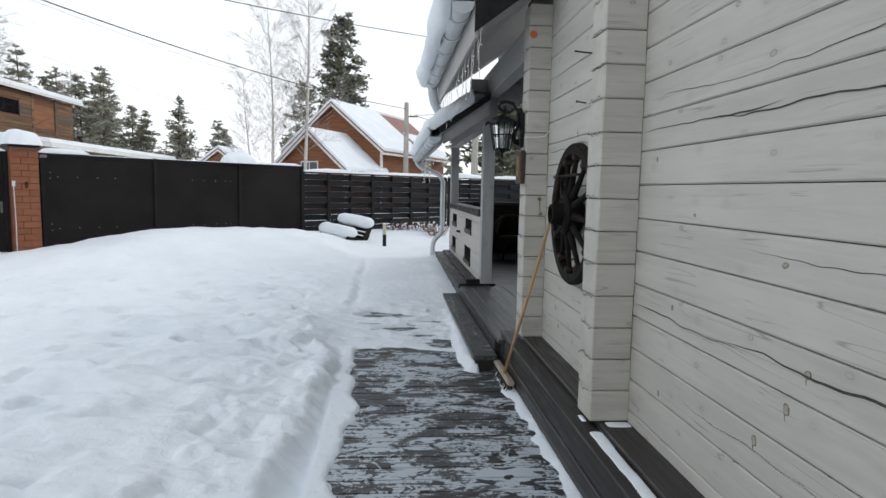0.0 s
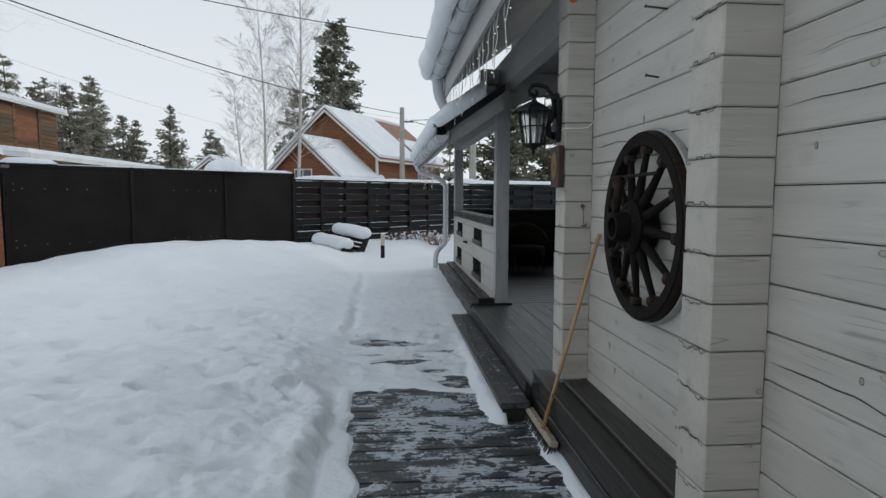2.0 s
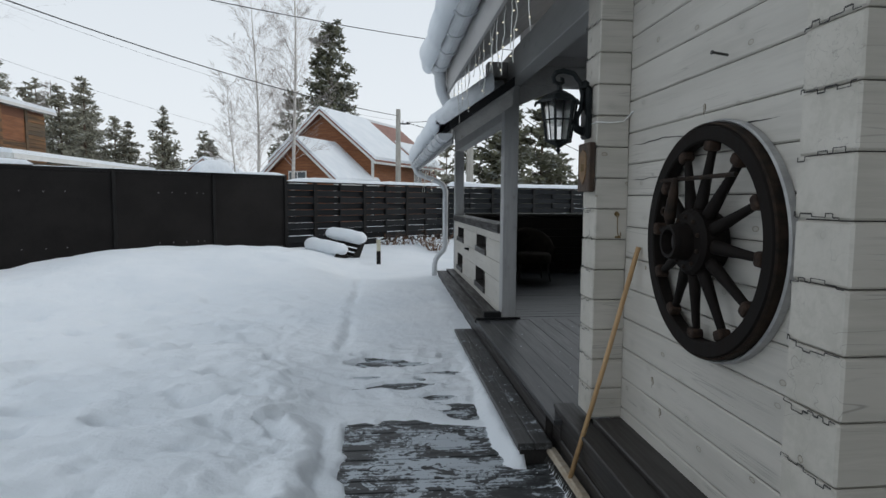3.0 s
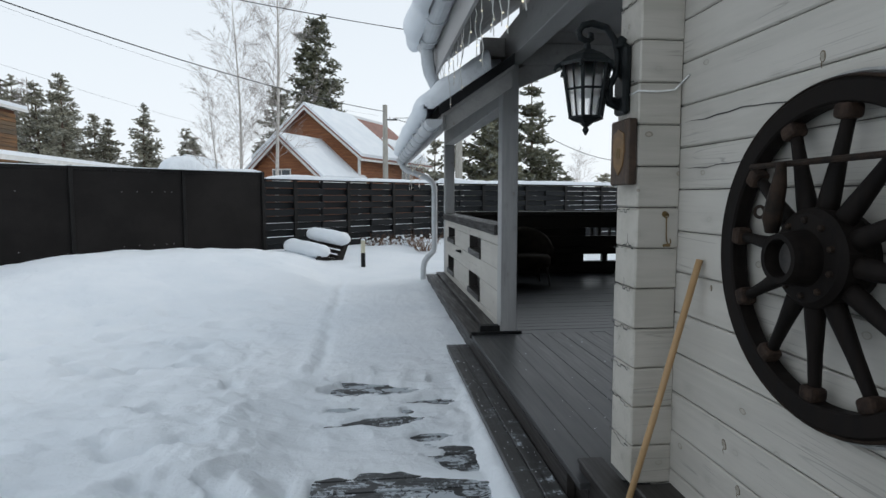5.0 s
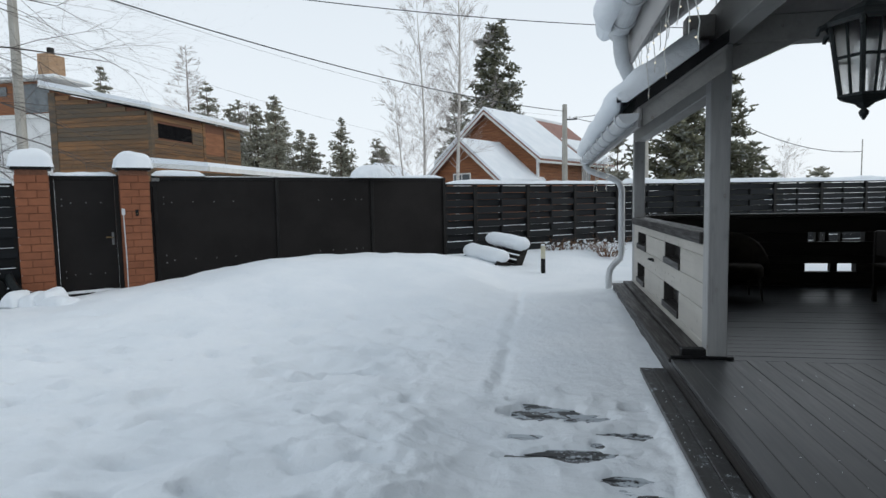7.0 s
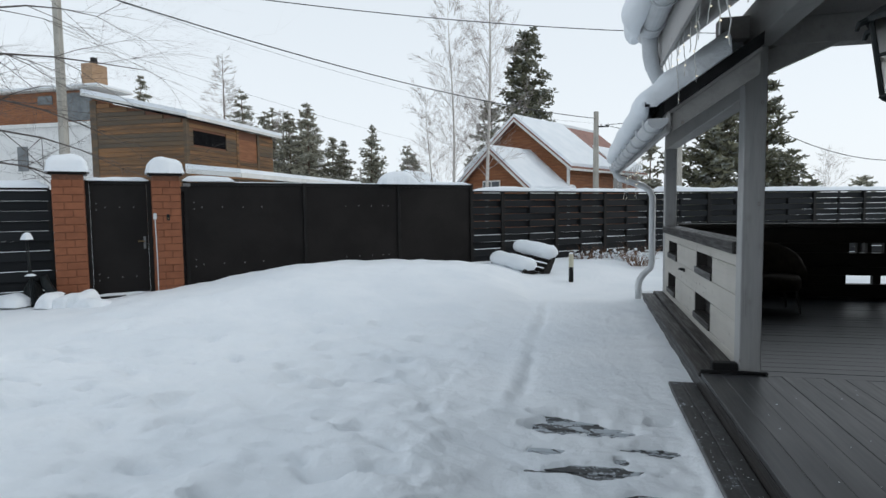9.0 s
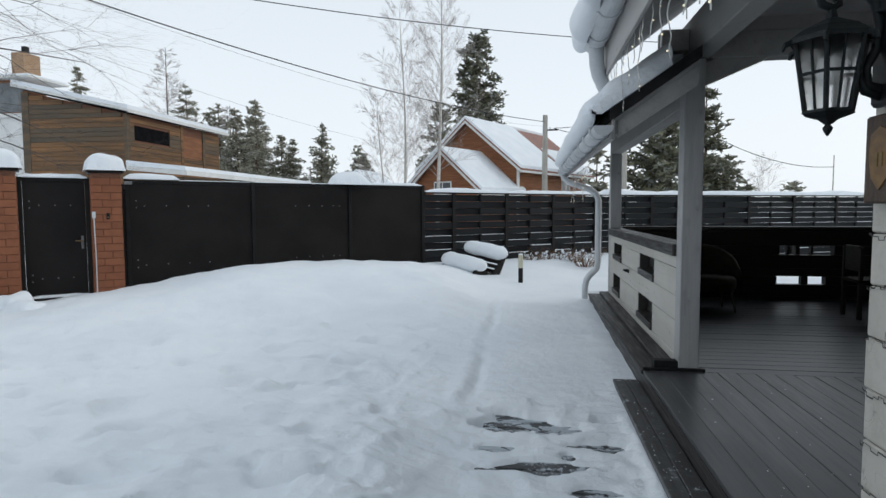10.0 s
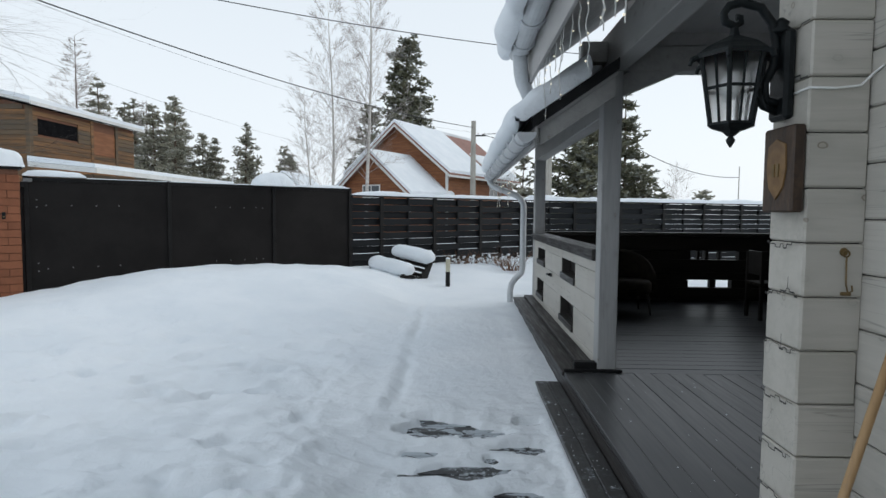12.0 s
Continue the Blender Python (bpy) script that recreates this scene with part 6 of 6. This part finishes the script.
pole((0.9, 40.1, 0), 7.4, 0.17)
pole((14.1, 51.8, 0), 5.4, 0.16, False)
pole((-19.4, 21.9, 0), 11.0, 0.17, False)
pole((5.2, 37.5, 0), 6.3, 0.22, False)
# Thin stand-in for the corner edge of a pale distant house, not a pole.
pole((26.2, 59.0, 0), 6.2, 0.05, False)


def wire(a, b, sag, r, label, u0=0.0, u1=1.0):
    """A hanging cable between two points, drawn on past them where u0 and u1 say so."""
    a, b = Vector(a), Vector(b)
    w = thing("overhead_wire", a, label, "wire", "overhead wires")
    pts = [a.lerp(b, u) - Vector((0, 0, sag * 4 * u * (1 - u))) for u in [u0 + (u1 - u0) * i / 30 for i in range(31)]]
    part("strand", tube(bmesh.new(), pts, r, 5), RUBBER, w)


wire((-13.44, 18.4, 8.0), (0.9, 40.1, 7.0), 0.5, 0.022, "thick black cable between utility poles", -0.6)
wire((-13.2, 18.6, 7.9), (0.9, 40.1, 6.7), 0.65, 0.005, "thin pale wire below thick cable", -0.6)
wire((-12.75, 20.0, 8.9), (1.85, 27.4, 8.5), 0.2, 0.017, "black cable high over the yard", -0.6, 1.6)
wire((1.5, 40.1, 6.6), (9.5, 44.0, 9.6), 0.6, 0.02, "slack black cable from utility pole")
wire((1.4, 40.1, 6.6), (5.5, 37.5, 6.0), 0.3, 0.02, "slack black cable from utility pole")
wire((9.4, 46.0, 8.6), (26.2, 59.0, 5.2), 1.2, 0.03, "slack black cable behind the pines")
wire((-19.4, 21.9, 8.6), (-8.0, 64.0, 7.2), 0.8, 0.006, "thin pale wire in the distance")


# ---- inside the pavilion ----
UPHOLSTERY = plain("dark_brown_upholstery", (0.010, 0.008, 0.006), (0.020, 0.016, 0.012), 14, 0.85, spec=0.15)


def build_furniture():
    c = thing("armchair", (2.05, 10.9, FLOOR_Z), "dark rounded upholstered armchair in the pavilion", "chair")
    cx, cy = 2.25, 10.7
    bm = bmesh.new()
    n = 14
    prof = []
    for i in range(n + 1):
        a = math.pi * (-0.05 + 1.1 * i / n)
        lift = 0.46 + 0.34 * math.sin(max(0, min(math.pi, a))) ** 0.7
        prof.append((a, lift))
    rows = []
    for a, top in prof:
        ca, sa = math.cos(a), math.sin(a)
        rows.append([bm.verts.new((cx + r * ca, cy + r * sa, FLOOR_Z + z)) for r, z in ((0.33, 0.30), (0.37, 0.26), (0.40, top * 0.7), (0.39, top + 0.02), (0.35, top + 0.03), (0.31, top - 0.02), (0.31, 0.36))])
    for p, q in zip(rows, rows[1:]):
        for i in range(7):
            bm.faces.new((p[i], p[(i + 1) % 7], q[(i + 1) % 7], q[i]))
    bm.faces.new(rows[0])
    bm.faces.new(rows[-1][::-1])
    bmesh.ops.recalc_face_normals(bm, faces=bm.faces)
    part("backrest", bm, UPHOLSTERY, c, smooth=True)
    bm = bmesh.new()
    lathe(bm, [(0.30, 0.26), (0.325, 0.30), (0.325, 0.40), (0.29, 0.44), (0.05, 0.45)], Matrix.Translation((cx, cy, FLOOR_Z)), 24)
    part("seat", bm, UPHOLSTERY, c, smooth=True)
    for dx, dy in ((-0.22, -0.22), (0.22, -0.22), (-0.22, 0.22), (0.22, 0.22)):
        part("leg", tube(bmesh.new(), [(cx + dx * 1.15, cy + dy * 1.15, FLOOR_Z), (cx + dx, cy + dy, FLOOR_Z + 0.27)], [0.012, 0.02], 8), SKIRT, c)
    t = thing("dining_table", (4.9, 9.8, FLOOR_Z), "dark wooden table with pale top edge", "table")
    part("tabletop", bx(4.15, 5.7, 9.2, 10.5, FLOOR_Z + 0.71, FLOOR_Z + 0.75, bevel=0.006), plain("pale_grey_tabletop", (0.28, 0.28, 0.28), (0.36, 0.36, 0.36), 4, 0.35), t)
    part("apron", bx(4.2, 5.65, 9.25, 10.45, FLOOR_Z + 0.62, FLOOR_Z + 0.708), DARKIN, t)
    for x in (4.25, 5.6):
        for y in (9.3, 10.4):
            part("leg", bx(x - 0.045, x + 0.045, y - 0.045, y + 0.045, FLOOR_Z, FLOOR_Z + 0.62, bevel=0.005), DARKIN, t)
    ch = thing("dining_chair", (3.95, 9.7, FLOOR_Z), "dark wooden chair pulled up to the table", "chair", "chairs at the table")
    for dx, dy in ((-0.18, -0.18), (0.18, -0.18), (-0.18, 0.18), (0.18, 0.18)):
        part("leg", bx(3.95 + dx - 0.02, 3.95 + dx + 0.02, 9.7 + dy - 0.02, 9.7 + dy + 0.02, FLOOR_Z, FLOOR_Z + 0.43), DARKIN, ch)
    part("seat", bx(3.74, 4.16, 9.49, 9.91, FLOOR_Z + 0.431, FLOOR_Z + 0.465, bevel=0.006), UPHOLSTERY, ch)
    for dy in (-0.18, 0.18):
        part("back_post", bx(3.75, 3.79, 9.7 + dy - 0.02, 9.7 + dy + 0.02, FLOOR_Z + 0.466, FLOOR_Z + 0.84), DARKIN, ch)
    part("backrest", bx(3.755, 3.785, 9.545, 9.855, FLOOR_Z + 0.56, FLOOR_Z + 0.86, bevel=0.006), DARKIN, ch)
    copy_thing(ch, Matrix.Translation((3.95, 10.35, FLOOR_Z)))


build_furniture()


# ---- string lights along the eaves ----
def build_lights():
    wirem = plain("white_light_wire", (0.62, 0.62, 0.6), (0.72, 0.72, 0.7), 30, 0.5)
    glow = Nodes("warm_led", 0.3)
    glow.colour((0.9, 0.85, 0.7))
    glow.b.inputs["Emission Color"].default_value = (1.0, 0.86, 0.62, 1)
    glow.b.inputs["Emission Strength"].default_value = 0.7
    rng = random.Random(4)
    bulb = bmesh.new()
    bmesh.ops.create_icosphere(bulb, subdivisions=1, radius=0.0055)
    bulb_me = mesh_of("bulb", bulb, glow.m, True)
    for x, z0, ya, yb, step, name in ((0.60, 2.80, 4.2, 7.95, 0.17, "icicle lights along the upper eave"), (0.63, 2.19, 9.6, 12.45, 0.15, "icicle lights along the lower eave")):
        g = thing("string_lights", (x, ya, z0), "white wire " + name, "string lights", "string lights")
        part("main_wire", tube(bmesh.new(), [(x, ya + (yb - ya) * i / 30, z0 + 0.008 * math.sin(i * 1.9)) for i in range(31)], 0.003, 5), wirem, g)
        y = ya + 0.05
        while y < yb:
            l = rng.choice((0.16, 0.24, 0.34, 0.44))
            pts, p = [], Vector((x, y, z0))
            n = int(l / 0.035)
            for i in range(n + 1):
                pts.append(p.copy())
                p += Vector((rng.uniform(-0.008, 0.008), rng.uniform(-0.014, 0.014), -0.034))
            s = part("strand", tube(bmesh.new(), pts, 0.0034, 4), wirem, g)
            for q in pts[3::4]:
                share("bulb", bulb_me, Matrix.Translation(q + Vector((rng.uniform(-0.012, 0.012), rng.uniform(-0.015, 0.015), -0.004))), s)
            y += step * rng.uniform(0.7, 1.3)


build_lights()


# ---- dry plants and snowy shrubs ----
def tuft(at, seed, size, mat, label, n=26):
    rng = random.Random(seed)
    t = thing("dry_shrub", at, label, "plant", "dry shrubs")
    bm = bmesh.new()
    for _ in range(n):
        a = rng.uniform(0, 6.28)
        twig(bm, Vector(at) + Vector((math.cos(a), math.sin(a), 0)) * size * rng.uniform(0, 0.5), Vector((math.cos(a) * 0.6, math.sin(a) * 0.6, 1)).normalized(), size * rng.uniform(0.6, 1.1), 0.008, 1, rng, 0.7, 0.02, 4)
    tagged(part("dry_stems", bm, mat, t), kind="stuff")
    bm = bmesh.new()
    for _ in range(30):
        c = Vector(at) + Vector((rng.gauss(0, size * 0.45), rng.gauss(0, size * 0.45), size * rng.uniform(0.2, 0.9)))
        bmesh.ops.create_icosphere(bm, subdivisions=1, radius=rng.uniform(0.015, 0.035), matrix=Matrix.Translation(c))
    tagged(part("snow_tufts", bm, SNOW, t, smooth=True), kind="stuff")


DRY = plain("dry_brown_stems", (0.11, 0.055, 0.03), (0.20, 0.11, 0.06), 9, 0.8)
for i, (x, y) in enumerate(((0.33, 16.85), (0.69, 17.05), (1.05, 16.8), (-0.02, 16.65))):
    tuft((x, y, 0.42), 50 + i, 0.30, DRY, "low dry brown plants by the fence")
tuft((1.23, 16.3, 0.38), 60, 0.44, DRY, "taller dry brown plant by the fence", 40)
for i, (x, y, wide, high) in enumerate(((-7.27, 9.85, 0.20, 0.17), (-7.02, 9.87, 0.15, 0.24), (-6.80, 9.80, 0.22, 0.13), (-8.17, 9.75, 0.30, 0.18), (-7.46, 9.78, 0.13, 0.20))):
    ob = part("snow_lump", lump(x - wide, x + wide, y - 0.22, y + 0.22, 0.34, high, i + 30.0, 16, 0.03), SNOW, smooth=True)
    tagged(ob, "rounded snow lump over low shrubs", "snow", "snow lumps on shrubs")
stake = thing("garden_stake", (-7.81, 9.76, 0.3), "thin dark garden stake with snow on top", "stake")
part("pole", tube(bmesh.new(), [(-7.81, 9.76, 0.28), (-7.83, 9.76, 0.77), (-7.86, 9.76, 1.32)], [0.024, 0.021, 0.017], 8), IRON, stake, smooth=True)
part("snow_cap", lump(-7.92, -7.80, 9.70, 9.82, 1.31, 0.10, 77.0, 10, 0.01), SNOW, stake, "small cap of snow", smooth=True)
part("cleat", bx(-7.88, -7.77, 9.73, 9.78, 0.75, 0.785, bevel=0.008), IRON, stake)
part("snow_cap", lump(-7.89, -7.755, 9.715, 9.80, 0.78, 0.045, 78.0, 8, 0.008), SNOW, stake, "small cap of snow", smooth=True)
sack = thing("black_sack", (-7.94, 9.85, 0.3), "black plastic sack half sunk in snow", "sack")
part("bag", lump(-8.07, -7.83, 9.80, 10.02, 0.33, 0.37, 79.0, 14, 0.03), IRON, sack, smooth=True)
hose = thing("bent_hose", (-7.55, 9.89, 0.3), "thick black hose bent down into snow", "hose")
part("bend", tube(bmesh.new(), [(-7.74, 9.89, 0.77), (-7.69, 9.89, 0.63), (-7.60, 9.89, 0.53), (-7.48, 9.90, 0.46), (-7.34, 9.94, 0.47)], [0.05, 0.063, 0.063, 0.05, 0.03], 10), IRON, hose, smooth=True)


def build_crumbs():
    """Loose crumbs of snow on the step, the porch floor and the deck's edge."""
    rng = random.Random(9)
    bm = bmesh.new()
    for i in range(130):
        if i < 55:
            x, y, z = rng.uniform(0.70, 0.875), rng.triangular(4.9, 7.3, 6.4), STEP_Z
        elif i < 85:
            x, y, z = rng.uniform(0.92, 1.9), rng.uniform(5.0, 7.4), FLOOR_Z
        else:
            x, y, z = rng.uniform(-0.3, 0.9), rng.uniform(2.2, 5.4), DECK_Z
        r = rng.triangular(0.0012, 0.005, 0.002)
        bmesh.ops.create_icosphere(bm, subdivisions=1, radius=r, matrix=Matrix.Translation((x, y, z + r * 0.4)) @ Matrix.Diagonal((1.4, rng.uniform(0.8, 1.6), 0.7, 1)))
    tagged(part("snow_crumbs", bm, SNOW), "loose crumbs of snow on dark boards", "snow", kind="stuff")


build_crumbs()
